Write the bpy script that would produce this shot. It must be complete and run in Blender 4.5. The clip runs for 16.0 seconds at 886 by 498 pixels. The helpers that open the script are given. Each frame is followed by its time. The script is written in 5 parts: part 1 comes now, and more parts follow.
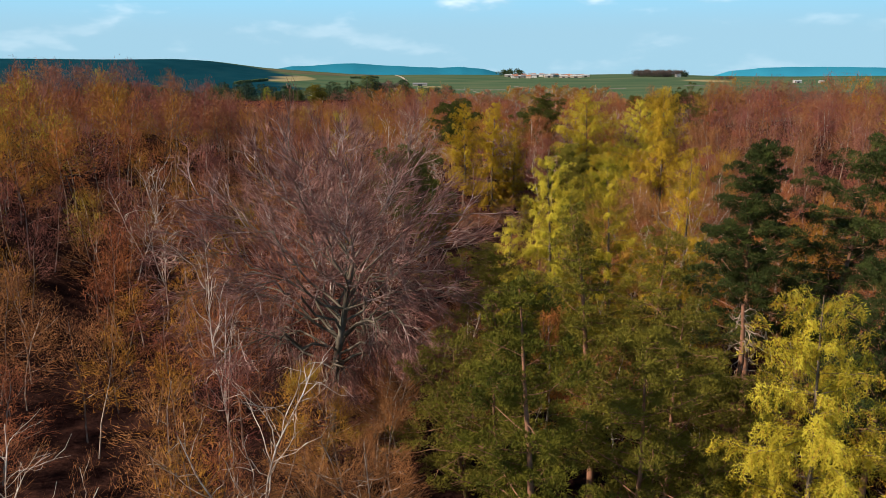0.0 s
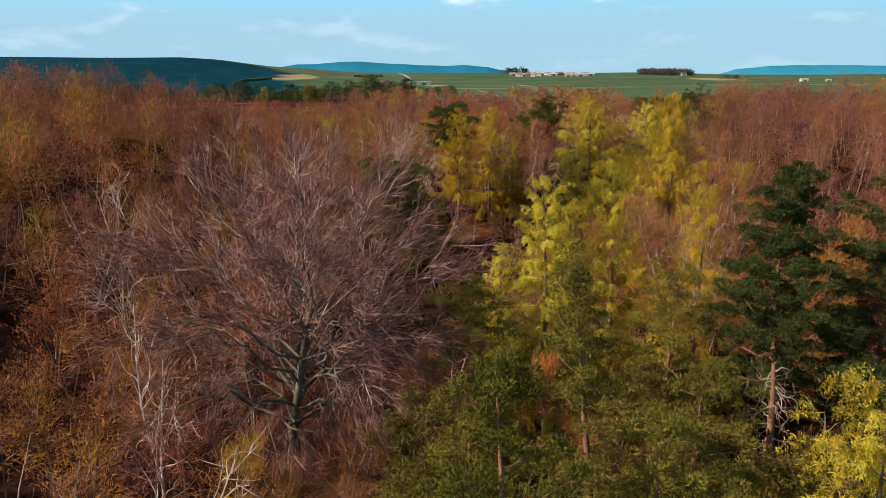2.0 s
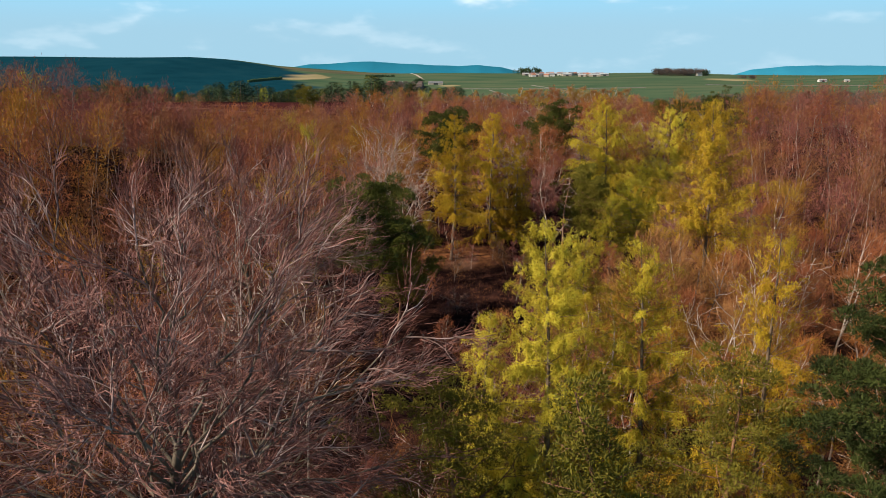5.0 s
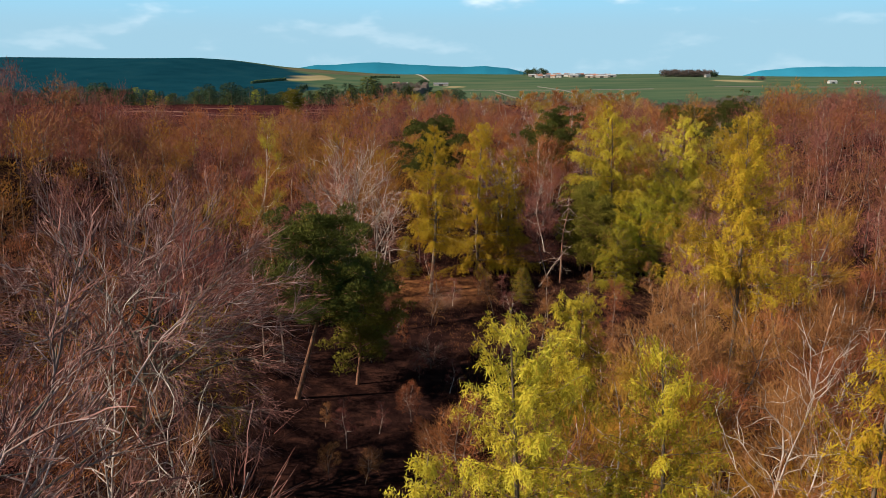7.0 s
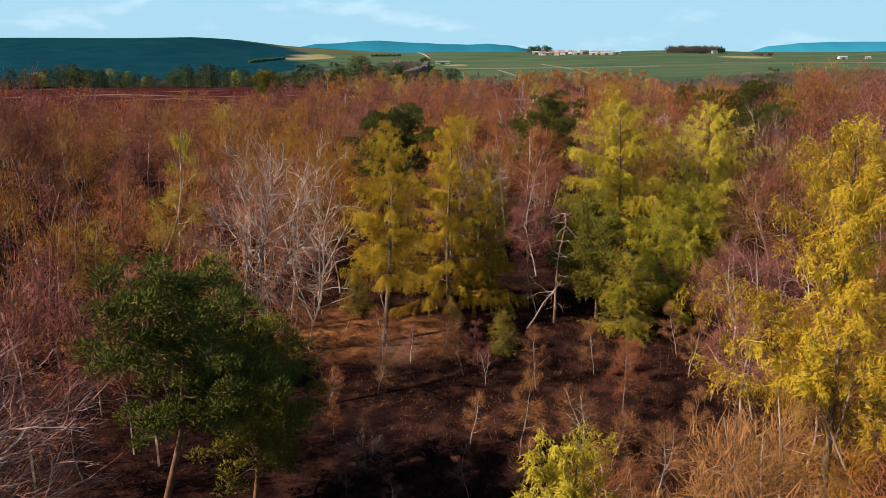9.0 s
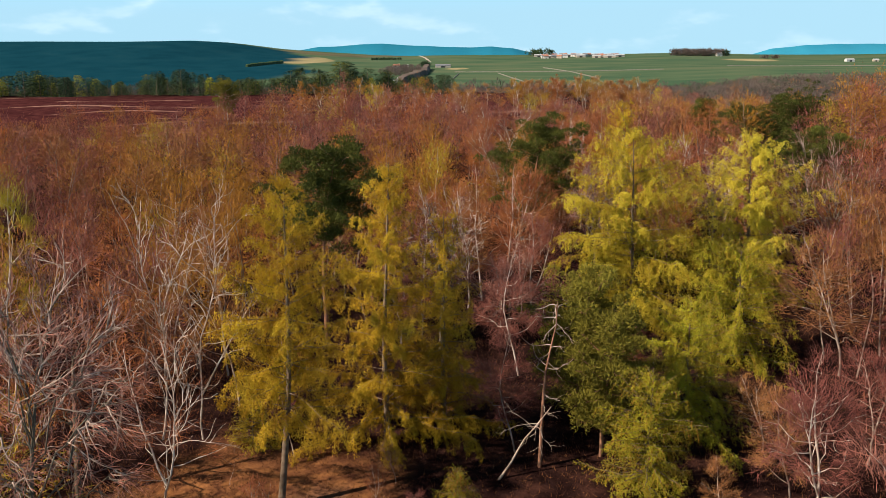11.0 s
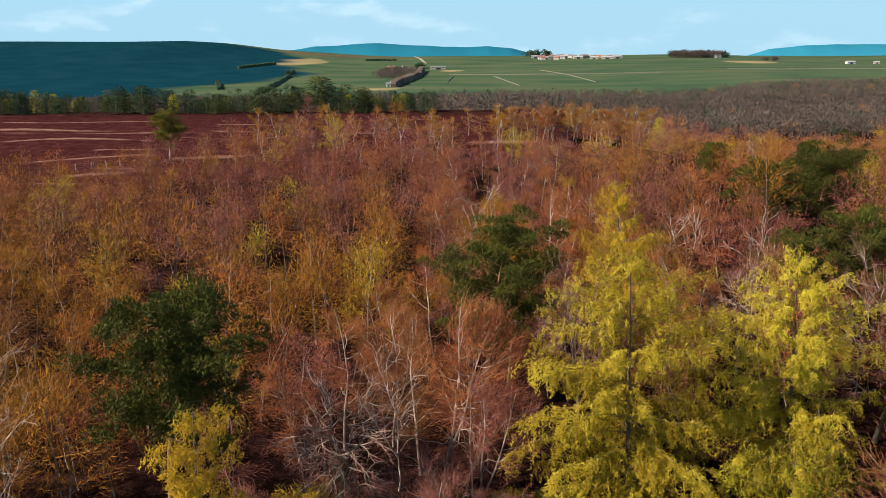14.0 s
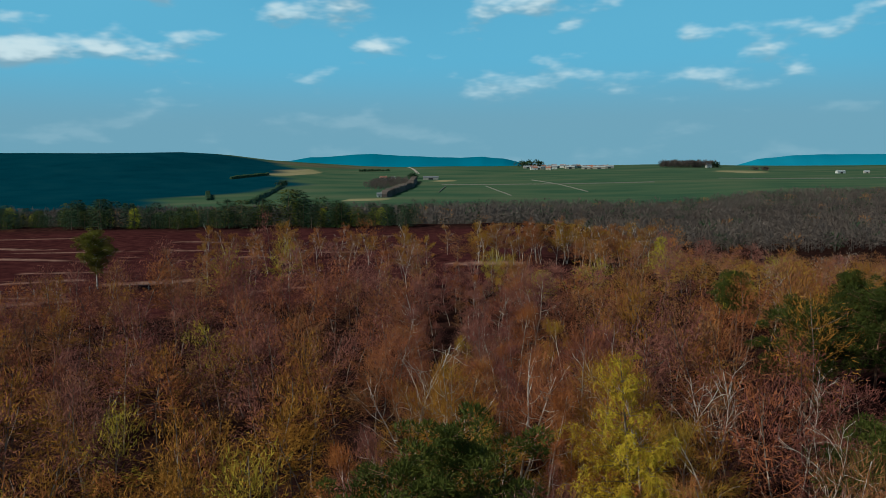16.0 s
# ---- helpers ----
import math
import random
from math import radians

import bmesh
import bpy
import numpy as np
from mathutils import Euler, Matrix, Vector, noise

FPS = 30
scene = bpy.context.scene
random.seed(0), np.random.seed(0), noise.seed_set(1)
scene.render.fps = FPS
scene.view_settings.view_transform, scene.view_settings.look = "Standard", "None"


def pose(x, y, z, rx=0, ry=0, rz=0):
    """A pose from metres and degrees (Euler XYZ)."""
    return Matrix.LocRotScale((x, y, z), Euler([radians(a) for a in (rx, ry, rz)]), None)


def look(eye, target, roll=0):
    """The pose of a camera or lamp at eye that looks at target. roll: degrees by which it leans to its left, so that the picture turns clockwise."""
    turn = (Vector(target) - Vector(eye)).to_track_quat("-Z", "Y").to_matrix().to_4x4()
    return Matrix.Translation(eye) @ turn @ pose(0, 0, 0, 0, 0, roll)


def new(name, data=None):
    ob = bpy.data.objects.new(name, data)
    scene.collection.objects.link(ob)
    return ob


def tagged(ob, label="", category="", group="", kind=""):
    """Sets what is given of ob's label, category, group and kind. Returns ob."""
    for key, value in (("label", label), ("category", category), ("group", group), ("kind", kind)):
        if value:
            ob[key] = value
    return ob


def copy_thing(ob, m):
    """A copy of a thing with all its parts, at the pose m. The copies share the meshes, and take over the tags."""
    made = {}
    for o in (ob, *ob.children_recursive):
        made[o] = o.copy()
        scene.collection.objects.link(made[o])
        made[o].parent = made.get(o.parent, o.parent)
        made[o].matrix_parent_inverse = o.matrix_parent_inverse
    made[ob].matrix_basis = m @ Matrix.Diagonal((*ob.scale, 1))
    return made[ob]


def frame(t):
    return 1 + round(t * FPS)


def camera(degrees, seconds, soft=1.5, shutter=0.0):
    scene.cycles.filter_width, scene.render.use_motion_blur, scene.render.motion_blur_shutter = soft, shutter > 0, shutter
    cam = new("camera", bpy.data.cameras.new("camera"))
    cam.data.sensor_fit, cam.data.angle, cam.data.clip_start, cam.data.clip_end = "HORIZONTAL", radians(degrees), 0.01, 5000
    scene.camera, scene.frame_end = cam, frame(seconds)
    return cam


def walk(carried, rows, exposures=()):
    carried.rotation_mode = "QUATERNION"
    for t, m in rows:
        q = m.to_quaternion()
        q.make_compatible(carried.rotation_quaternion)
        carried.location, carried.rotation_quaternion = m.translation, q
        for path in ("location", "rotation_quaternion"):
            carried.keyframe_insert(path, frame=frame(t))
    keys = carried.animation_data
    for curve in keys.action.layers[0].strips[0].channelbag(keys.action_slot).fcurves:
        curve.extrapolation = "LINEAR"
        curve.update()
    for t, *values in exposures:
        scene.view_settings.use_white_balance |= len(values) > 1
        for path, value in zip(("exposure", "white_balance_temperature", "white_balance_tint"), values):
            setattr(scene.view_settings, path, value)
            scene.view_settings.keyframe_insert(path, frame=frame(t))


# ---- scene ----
cam = camera(53.5, 16.0, soft=0.72)
PATH = [
    (0, (0.024, 0.117, 23.775), (0.022, 2.078, 23.383), -0.2),
    (0.5, (0.468, 2.273, 23.972), (0.464, 4.235, 23.581), -0.3),
    (1, (0.961, 4.535, 24.153), (0.955, 6.496, 23.759), -0.3),
    (1.5, (1.437, 6.878, 24.358), (1.428, 8.839, 23.963), -0.3),
    (2, (1.799, 9.422, 24.423), (1.786, 11.382, 24.027), -0.2),
    (2.5, (2.02, 12.13, 24.372), (2.004, 14.091, 23.975), -0.2),
    (3, (2.292, 15.02, 24.277), (2.27, 16.98, 23.88), -0.2),
    (3.5, (2.685, 18.091, 24.236), (2.658, 20.051, 23.84), -0.1),
    (4, (3.102, 21.47, 24.272), (3.07, 23.43, 23.876), -0.1),
    (6.5, (6.564, 40.081, 24.897), (6.51, 42.041, 24.502), -0.1),
    (7, (7.244, 45.23, 24.868), (7.187, 47.19, 24.474), -0.1),
    (7.5, (7.987, 50.853, 24.741), (7.927, 52.813, 24.345), -0.3),
    (8, (8.842, 56.792, 24.817), (8.778, 58.745, 24.391), -0.5),
    (8.2, (9.256, 59.264, 24.826), (9.191, 61.214, 24.385), -0.5),
    (10.5, (13.351, 90.787, 25.021), (13.278, 92.737, 24.582), -0.6),
    (11, (14.321, 97.038, 25.659), (14.246, 98.989, 25.224), -0.6),
    (11.5, (15.255, 101.909, 26.59), (15.177, 103.86, 26.156), -0.5),
    (12, (16.04, 106.002, 27.594), (15.962, 107.953, 27.16), -0.5),
    (12.5, (16.733, 109.984, 28.605), (16.658, 111.935, 28.169), -0.6),
    (13, (17.385, 114.086, 29.642), (17.311, 116.036, 29.205), -0.6),
    (13.5, (18.044, 118.356, 30.611), (17.972, 120.306, 30.173), -0.6),
    (14, (18.685, 122.988, 31.168), (18.615, 124.938, 30.73), -0.5),
    (14.5, (19.369, 128.185, 31.075), (19.302, 130.136, 30.637), -0.5),
    (15, (20.152, 134.219, 31.044), (20.087, 136.17, 30.608), -0.5),
    (15.2, (20.49, 136.75, 31.09), (20.425, 138.701, 30.665), -0.5),
    (15.5, (21.076, 140.743, 31.19), (21.014, 142.71, 30.83), -0.6),
    (16, (22.165, 147.949, 31.37), (22.107, 149.939, 31.173), -0.6),
]
walk(cam, [(t, look(eye, target, roll)) for t, eye, target, roll in PATH],
     exposures=[(0.0, 0.69, 6640, 10), (4.2, 0.69, 6640, 10), (7.0, 0.66, 6680, 10), (8.2, 0.72, 6640, 10), (10.5, 0.94, 6750, 10), (13.5, 0.86, 6700, 10), (14.8, 0.83, 6620, 10), (15.2, 0.80, 6600, 10), (15.5, 0.48, 6400, 8), (16.0, -0.22, 5650, -8)])


# ---- daylight ----
SUN_FROM = Vector((-0.80, -0.30, 0.66)).normalized()
world = bpy.data.worlds.new("sky")
scene.world = world
world.use_nodes = True
wt = world.node_tree
wt.nodes.clear()


def wnode(kind, **values):
    n = wt.nodes.new(kind)
    for key, value in values.items():
        n.inputs[key].default_value = value
    return n


sky = wt.nodes.new("ShaderNodeTexSky")
sky.sky_type = "NISHITA"
sky.sun_disc = False
sky.sun_elevation = math.asin(SUN_FROM.z)
sky.sun_rotation = math.atan2(SUN_FROM.x, SUN_FROM.y)
sky.air_density, sky.dust_density, sky.ozone_density = 1.0, 0.0, 4.0
coord = wt.nodes.new("ShaderNodeTexCoord")
way = wt.nodes.new("ShaderNodeSeparateXYZ")
wt.links.new(coord.outputs["Generated"], way.inputs[0])


def wmath(op, a, b=None):
    n = wt.nodes.new("ShaderNodeMath")
    n.operation = op
    for k, value in enumerate((a, b)):
        if value is None:
            continue
        if isinstance(value, (int, float)):
            n.inputs[k].default_value = value
        else:
            wt.links.new(value, n.inputs[k])
    return n.outputs[0]


def wmix(fac, a, b, blend="MIX"):
    n = wt.nodes.new("ShaderNodeMix")
    n.data_type, n.blend_type = "RGBA", blend
    for k, value in ((0, fac), (6, a), (7, b)):
        if isinstance(value, (int, float, tuple)):
            n.inputs[k].default_value = value
        else:
            wt.links.new(value, n.inputs[k])
    return n.outputs[2]


def wrange(value, lo, hi, to=1.0):
    n = wnode("ShaderNodeMapRange", **{"From Min": lo, "From Max": hi, "To Max": to})
    n.interpolation_type = "SMOOTHSTEP"
    wt.links.new(value, n.inputs["Value"])
    return n.outputs[0]


# level rows of small cloud: bearing across, height up
layer = wt.nodes.new("ShaderNodeCombineXYZ")
wt.links.new(wmath("ARCTAN2", way.outputs[0], way.outputs[1]), layer.inputs[0])
wt.links.new(wmath("MAXIMUM", way.outputs[2], 0.0), layer.inputs[1])


def cloud_noise(scale, detail, shift, flat=2.6):
    mp = wnode("ShaderNodeMapping", Location=shift, Scale=(1.0, flat, 1.0))
    wt.links.new(layer.outputs[0], mp.inputs["Vector"])
    n = wnode("ShaderNodeTexNoise", Scale=scale, Detail=detail, Roughness=0.5)
    wt.links.new(mp.outputs[0], n.inputs["Vector"])
    return n.outputs["Fac"]


puffs = cloud_noise(9.0, 4.0, (2.3, 0.4, 0.0))
lit = cloud_noise(9.0, 4.0, (2.3, 0.43, 0.0))
veil = cloud_noise(0.8, 3.0, (5.0, 1.0, 0.0))
overhead = wmath("SUBTRACT", 1.0, wrange(way.outputs[2], 0.18, 0.5, 0.9))
tint = wmix(wrange(way.outputs[2], 0.14, 0.5), (0.32, 1.0, 1.40, 1), (0.36, 0.36, 0.42, 1))
blue = wmix(1.0, sky.outputs[0], tint, "MULTIPLY")
veil_colour = wmix(wrange(way.outputs[2], 0.04, 0.115), (4.2, 7.1, 9.1, 1), (3.4, 8.5, 12.0, 1))
blue = wmix(wmath("MULTIPLY", wrange(veil, 0.05, 0.52, 0.96), overhead), blue, veil_colour)
cloud = wmix(wrange(wmath("SUBTRACT", puffs, lit), -0.06, 0.10), (5.0, 7.4, 9.2, 1), (13.4, 14.2, 14.8, 1))
low_sky = wmath("ADD", wrange(way.outputs[2], 0.04, 0.11, 0.85), 0.15)
blue = wmix(wmath("MULTIPLY", wmath("MULTIPLY", wrange(puffs, 0.52, 0.70), low_sky), overhead), blue, cloud)
back = wnode("ShaderNodeBackground", Strength=0.058)
wout = wt.nodes.new("ShaderNodeOutputWorld")
wt.links.new(blue, back.inputs["Color"])
wt.links.new(back.outputs[0], wout.inputs[0])

sun_data = bpy.data.lights.new("sun", "SUN")
sun_data.energy, sun_data.angle, sun_data.color = 5.0, radians(0.6), (1.0, 0.855, 0.70)
sun = new("sun", sun_data)
sun.matrix_world = look(SUN_FROM * 300, (0, 0, 0))


# ---- materials ----
def material(name, colours, scale=3.0, rough=0.8, per_thing=0.0, bump=0.0, detail=4.0, island=False, through_light=0.0):
    """A noise-mottled surface between the colours; per_thing shifts it by thing or by piece."""
    m = bpy.data.materials.new(name)
    m.use_nodes = True
    t = m.node_tree
    b = t.nodes["Principled BSDF"]
    b.inputs["Roughness"].default_value = rough
    b.inputs["Specular IOR Level"].default_value = 0.06
    at = t.nodes.new("ShaderNodeTexCoord")
    n = t.nodes.new("ShaderNodeTexNoise")
    n.inputs["Scale"].default_value, n.inputs["Detail"].default_value = scale, detail
    t.links.new(at.outputs["Object"], n.inputs["Vector"])
    ramp = t.nodes.new("ShaderNodeValToRGB")
    ramp.color_ramp.elements[0].position, ramp.color_ramp.elements[1].position = 0.28, 0.72
    while len(ramp.color_ramp.elements) < len(colours):
        ramp.color_ramp.elements.new(0.5)
    for k, c in enumerate(colours):
        ramp.color_ramp.elements[k].position = 0.25 + 0.5 * k / (len(colours) - 1)
        ramp.color_ramp.elements[k].color = (*c, 1)
    fac = n.outputs["Fac"]
    if per_thing:
        if island:
            rnd = t.nodes.new("ShaderNodeNewGeometry").outputs["Random Per Island"]
        else:
            rnd = t.nodes.new("ShaderNodeObjectInfo").outputs["Random"]
        shift = t.nodes.new("ShaderNodeMath")
        shift.operation = "MULTIPLY_ADD"
        shift.inputs[1].default_value, shift.inputs[2].default_value = per_thing, -per_thing / 2
        t.links.new(rnd, shift.inputs[0])
        add = t.nodes.new("ShaderNodeMath")
        t.links.new(fac, add.inputs[0])
        t.links.new(shift.outputs[0], add.inputs[1])
        fac = add.outputs[0]
    t.links.new(fac, ramp.inputs[0])
    t.links.new(ramp.outputs[0], b.inputs["Base Color"])
    if bump:
        bp = t.nodes.new("ShaderNodeBump")
        bp.inputs["Strength"].default_value = bump
        t.links.new(n.outputs["Fac"], bp.inputs["Height"])
        t.links.new(bp.outputs[0], b.inputs["Normal"])
    if through_light:
        tr = t.nodes.new("ShaderNodeBsdfTranslucent")
        t.links.new(ramp.outputs[0], tr.inputs["Color"])
        mix = t.nodes.new("ShaderNodeMixShader")
        mix.inputs[0].default_value = through_light
        t.links.new(b.outputs[0], mix.inputs[1])
        t.links.new(tr.outputs[0], mix.inputs[2])
        t.links.new(mix.outputs[0], t.nodes["Material Output"].inputs[0])
    return m


def birch_bark():
    m = material("birch_bark", [(0.10, 0.072, 0.06), (0.32, 0.25, 0.21), (0.64, 0.57, 0.51)], 1.6, 0.7, 0.35, 0.2)
    return m


BARK_BIRCH = birch_bark()
BARK_DUN = material("dun_birch_bark", [(0.05, 0.035, 0.028), (0.15, 0.11, 0.088), (0.44, 0.36, 0.31)], 1.6, 0.7, 0.0)
BARK_WHITE = material("white_birch_bark", [(0.17, 0.125, 0.105), (0.46, 0.385, 0.335), (0.74, 0.67, 0.61)], 1.4, 0.65, 0.0, 0.2)
BARK_BEECH = material("beech_bark", [(0.069, 0.050, 0.042), (0.216, 0.149, 0.137), (0.515, 0.396, 0.373)], 0.7, 0.75, 0.0, 0.3)
BARK_DULL = material("dull_limb_bark", [(0.05, 0.042, 0.032), (0.11, 0.092, 0.07), (0.24, 0.20, 0.16)], 0.8, 0.85, 0.0, 0.3)
BARK_LARCH = material("larch_bark", [(0.10, 0.07, 0.05), (0.20, 0.15, 0.11)], 3.0, 0.9, 0.0, 0.4)
BARK_PINE = material("pine_bark", [(0.12, 0.065, 0.045), (0.30, 0.15, 0.095)], 2.0, 0.9, 0.0, 0.4)
BARK_DEAD = material("dead_wood", [(0.16, 0.10, 0.075), (0.52, 0.41, 0.35)], 2.0, 0.8, 0.0, 0.3)
TWIG_RED = material("red_brown_twigs", [(0.173, 0.057, 0.033), (0.277, 0.094, 0.043), (0.345, 0.142, 0.052)], 0.35, 0.75, 0.35, through_light=0.15)
TWIG_MAUVE = material("mauve_twigs", [(0.164, 0.061, 0.050), (0.259, 0.104, 0.078), (0.338, 0.157, 0.118)], 0.35, 0.75, 0.3, through_light=0.15)
TWIG_OCHRE = material("ochre_budding_twigs", [(0.226, 0.095, 0.020), (0.322, 0.152, 0.024), (0.349, 0.211, 0.032)], 0.35, 0.75, 0.35, through_light=0.15)
TWIG_BROWN = material("brown_twigs", [(0.163, 0.067, 0.033), (0.258, 0.115, 0.046), (0.319, 0.163, 0.060)], 0.35, 0.75, 0.3, through_light=0.15)
TWIG_BEECH = material("beech_twigs", [(0.086, 0.035, 0.030), (0.163, 0.071, 0.060), (0.292, 0.160, 0.139)], 0.5, 0.7, 0.6, island=True)
LEAF_LARCH = material("larch_needles", [(0.285, 0.210, 0.018), (0.46, 0.375, 0.036), (0.60, 0.52, 0.060)], 0.45, 0.7, 0.25, through_light=0.36)
LEAF_LARCH_DULL = material("ochre_larch_needles", [(0.288, 0.162, 0.014), (0.432, 0.282, 0.024), (0.552, 0.414, 0.034)], 0.45, 0.7, 0.2, through_light=0.36)
LEAF_LARCH_GREEN = material("green_larch_needles", [(0.144, 0.126, 0.014), (0.288, 0.264, 0.022), (0.432, 0.432, 0.034)], 0.45, 0.7, 0.2, through_light=0.36)
LEAF_PINE = material("pine_needles", [(0.030, 0.038, 0.009), (0.060, 0.068, 0.013), (0.105, 0.108, 0.020)], 0.6, 0.6, 0.25, through_light=0.12)
LEAF_PINE_DARK = material("dark_pine_needles", [(0.022, 0.030, 0.010), (0.045, 0.058, 0.015), (0.085, 0.10, 0.022)], 0.6, 0.6, 0.25, through_light=0.1)
LEAF_PINE_GREEN = material("bright_pine_needles", [(0.050, 0.054, 0.008), (0.104, 0.099, 0.013), (0.165, 0.150, 0.021)], 0.6, 0.6, 0.2, through_light=0.15)
LEAF_PINE_OLIVE = material("olive_pine_needles", [(0.062, 0.054, 0.010), (0.122, 0.107, 0.016), (0.185, 0.162, 0.025)], 0.5, 0.6, 0.2, through_light=0.15)
TWIG_RUST = material("rust_twigs", [(0.232, 0.079, 0.029), (0.345, 0.121, 0.039), (0.396, 0.169, 0.046)], 0.35, 0.75, 0.3, through_light=0.15)
TWIG_PURPLE = material("purple_brown_twigs", [(0.139, 0.045, 0.041), (0.217, 0.078, 0.061), (0.287, 0.124, 0.095)], 0.35, 0.75, 0.3, through_light=0.15)
TWIG_GOLD = material("golden_catkin_twigs", [(0.269, 0.167, 0.024), (0.351, 0.254, 0.030), (0.377, 0.314, 0.039)], 0.35, 0.75, 0.3, through_light=0.15)
TWIG_VALLEY = material("grey_brown_wood", [(0.078, 0.060, 0.054), (0.110, 0.085, 0.075), (0.150, 0.118, 0.100)], 0.02, 0.85, 0.2, island=True, through_light=0.15)
LEAF_SPRUCE = material("spruce_needles", [(0.014, 0.028, 0.016), (0.028, 0.05, 0.024), (0.045, 0.07, 0.03)], 0.4, 0.7, 0.3)
WOODS = [TWIG_RED, TWIG_MAUVE, TWIG_OCHRE, TWIG_BROWN, TWIG_RUST, TWIG_PURPLE, TWIG_GOLD]


# ---- mesh tools ----
def mesh_of(name, verts, tris, mats, index=None, smooth=False):
    me = bpy.data.meshes.new(name)
    verts = np.asarray(verts, dtype=np.float32)
    tris = np.asarray(tris, dtype=np.int32)
    me.vertices.add(len(verts))
    me.vertices.foreach_set("co", verts.ravel())
    me.loops.add(3 * len(tris))
    me.loops.foreach_set("vertex_index", tris.ravel())
    me.polygons.add(len(tris))
    me.polygons.foreach_set("loop_start", np.arange(0, 3 * len(tris), 3, dtype=np.int32))
    for m in mats:
        me.materials.append(m)
    if index is not None:
        me.polygons.foreach_set("material_index", np.asarray(index, dtype=np.int32))
    me.polygons.foreach_set("use_smooth", np.full(len(tris), smooth))
    me.update(calc_edges=True)
    return me


class Geo:
    """Gathers tubes and slivers as arrays."""

    def __init__(self):
        self.v, self.t, self.n = [], [], 0

    def add(self, v, t):
        self.v.append(np.asarray(v, dtype=float))
        self.t.append(np.asarray(t, dtype=int) + self.n)
        self.n += len(v)

    def arrays(self):
        return np.concatenate(self.v), np.concatenate(self.t)

    def tube(self, pts, radii, sides=5):
        pts, radii = np.asarray(pts, float), np.asarray(radii, float)
        n = len(pts)
        d = np.gradient(pts, axis=0)
        d /= np.linalg.norm(d, axis=1)[:, None] + 1e-9
        ref = np.array([1.0, 0, 0]) if abs(d[0][0]) < 0.8 else np.array([0, 1.0, 0])
        a = np.cross(d, ref)
        a /= np.linalg.norm(a, axis=1)[:, None] + 1e-9
        b = np.cross(d, a)
        ang = np.arange(sides) * 2 * np.pi / sides
        ring = a[:, None, :] * np.cos(ang)[None, :, None] + b[:, None, :] * np.sin(ang)[None, :, None]
        v = (pts[:, None, :] + ring * radii[:, None, None]).reshape(-1, 3)
        i = np.arange(n - 1)[:, None] * sides
        k = np.arange(sides)[None, :]
        p, q = i + k, i + (k + 1) % sides
        t = np.concatenate([np.stack([p, q, q + sides], -1).reshape(-1, 3), np.stack([p, q + sides, p + sides], -1).reshape(-1, 3)])
        self.add(v, t)

    def slivers(self, start, way, length, width, rng, face=None):
        """Thin tapering blades, one triangle each; face: the way that their flat sides turn, more or less."""
        start, way = np.asarray(start, float), np.asarray(way, float)
        way = way / (np.linalg.norm(way, axis=1)[:, None] + 1e-9)
        turn = rng.normal(size=way.shape)
        if face is not None:
            turn = face / (np.linalg.norm(face, axis=1)[:, None] + 1e-9) + 0.28 * turn
        side = np.cross(way, turn)
        side /= np.linalg.norm(side, axis=1)[:, None] + 1e-9
        w = np.broadcast_to(np.asarray(width, float), (len(start),))[:, None] / 2
        ln = np.broadcast_to(np.asarray(length, float), (len(start),))[:, None]
        v = np.stack([start - side * w, start + side * w, start + way * ln], 1).reshape(-1, 3)
        self.add(v, np.arange(len(v)).reshape(-1, 3))


def unit(v):
    v = np.asarray(v, float)
    return v / (np.linalg.norm(v) + 1e-9)


def grown(start, way, length, rng, steps=5, wiggle=0.15, lift=0.0):
    """A polyline that wanders; lift bends it up, or down when negative."""
    pts, w = [np.asarray(start, float)], unit(way)
    for k in range(steps):
        w = unit(w + rng.normal(size=3) * wiggle + np.array([0, 0, lift]))
        pts.append(pts[-1] + w * length / steps)
    return np.array(pts)


def along(pts, f):
    """The points and ways at the fractions f of a polyline."""
    f = np.atleast_1d(f) * (len(pts) - 1)
    i = np.minimum(f.astype(int), len(pts) - 2)
    d = pts[i + 1] - pts[i]
    return pts[i] + d * (f - i)[:, None], d / (np.linalg.norm(d, axis=1)[:, None] + 1e-9)


def part(name, geo, mats, parent, label="", smooth=False):
    if isinstance(geo, tuple):
        (v, t), (w, u) = geo[0].arrays(), geo[1].arrays()
        slot = np.concatenate([np.zeros(len(t), int), np.ones(len(u), int)])
        v, t = np.concatenate([v, w]), np.concatenate([t, u + len(v)])
    else:
        (v, t), slot = geo.arrays(), None
    ob = new(name, mesh_of(name, v, t, mats if isinstance(mats, list) else [mats], slot, smooth))
    ob.parent = parent
    if label:
        tagged(ob, label)
    return ob


def tree(name, label, pieces, group=""):
    """An Empty at the foot of a tree, with its pieces (name, geo, material, label, smooth)."""
    foot = new(name)
    tagged(foot, label, "tree", group)
    for n, g, m, text, sm in pieces:
        part(n, g, m, foot, text, sm)
    return foot


# ---- the ground ----
def smooth_step(a, b, x):
    f = np.clip((x - a) / (b - a), 0, 1)
    return f * f * (3 - 2 * f)


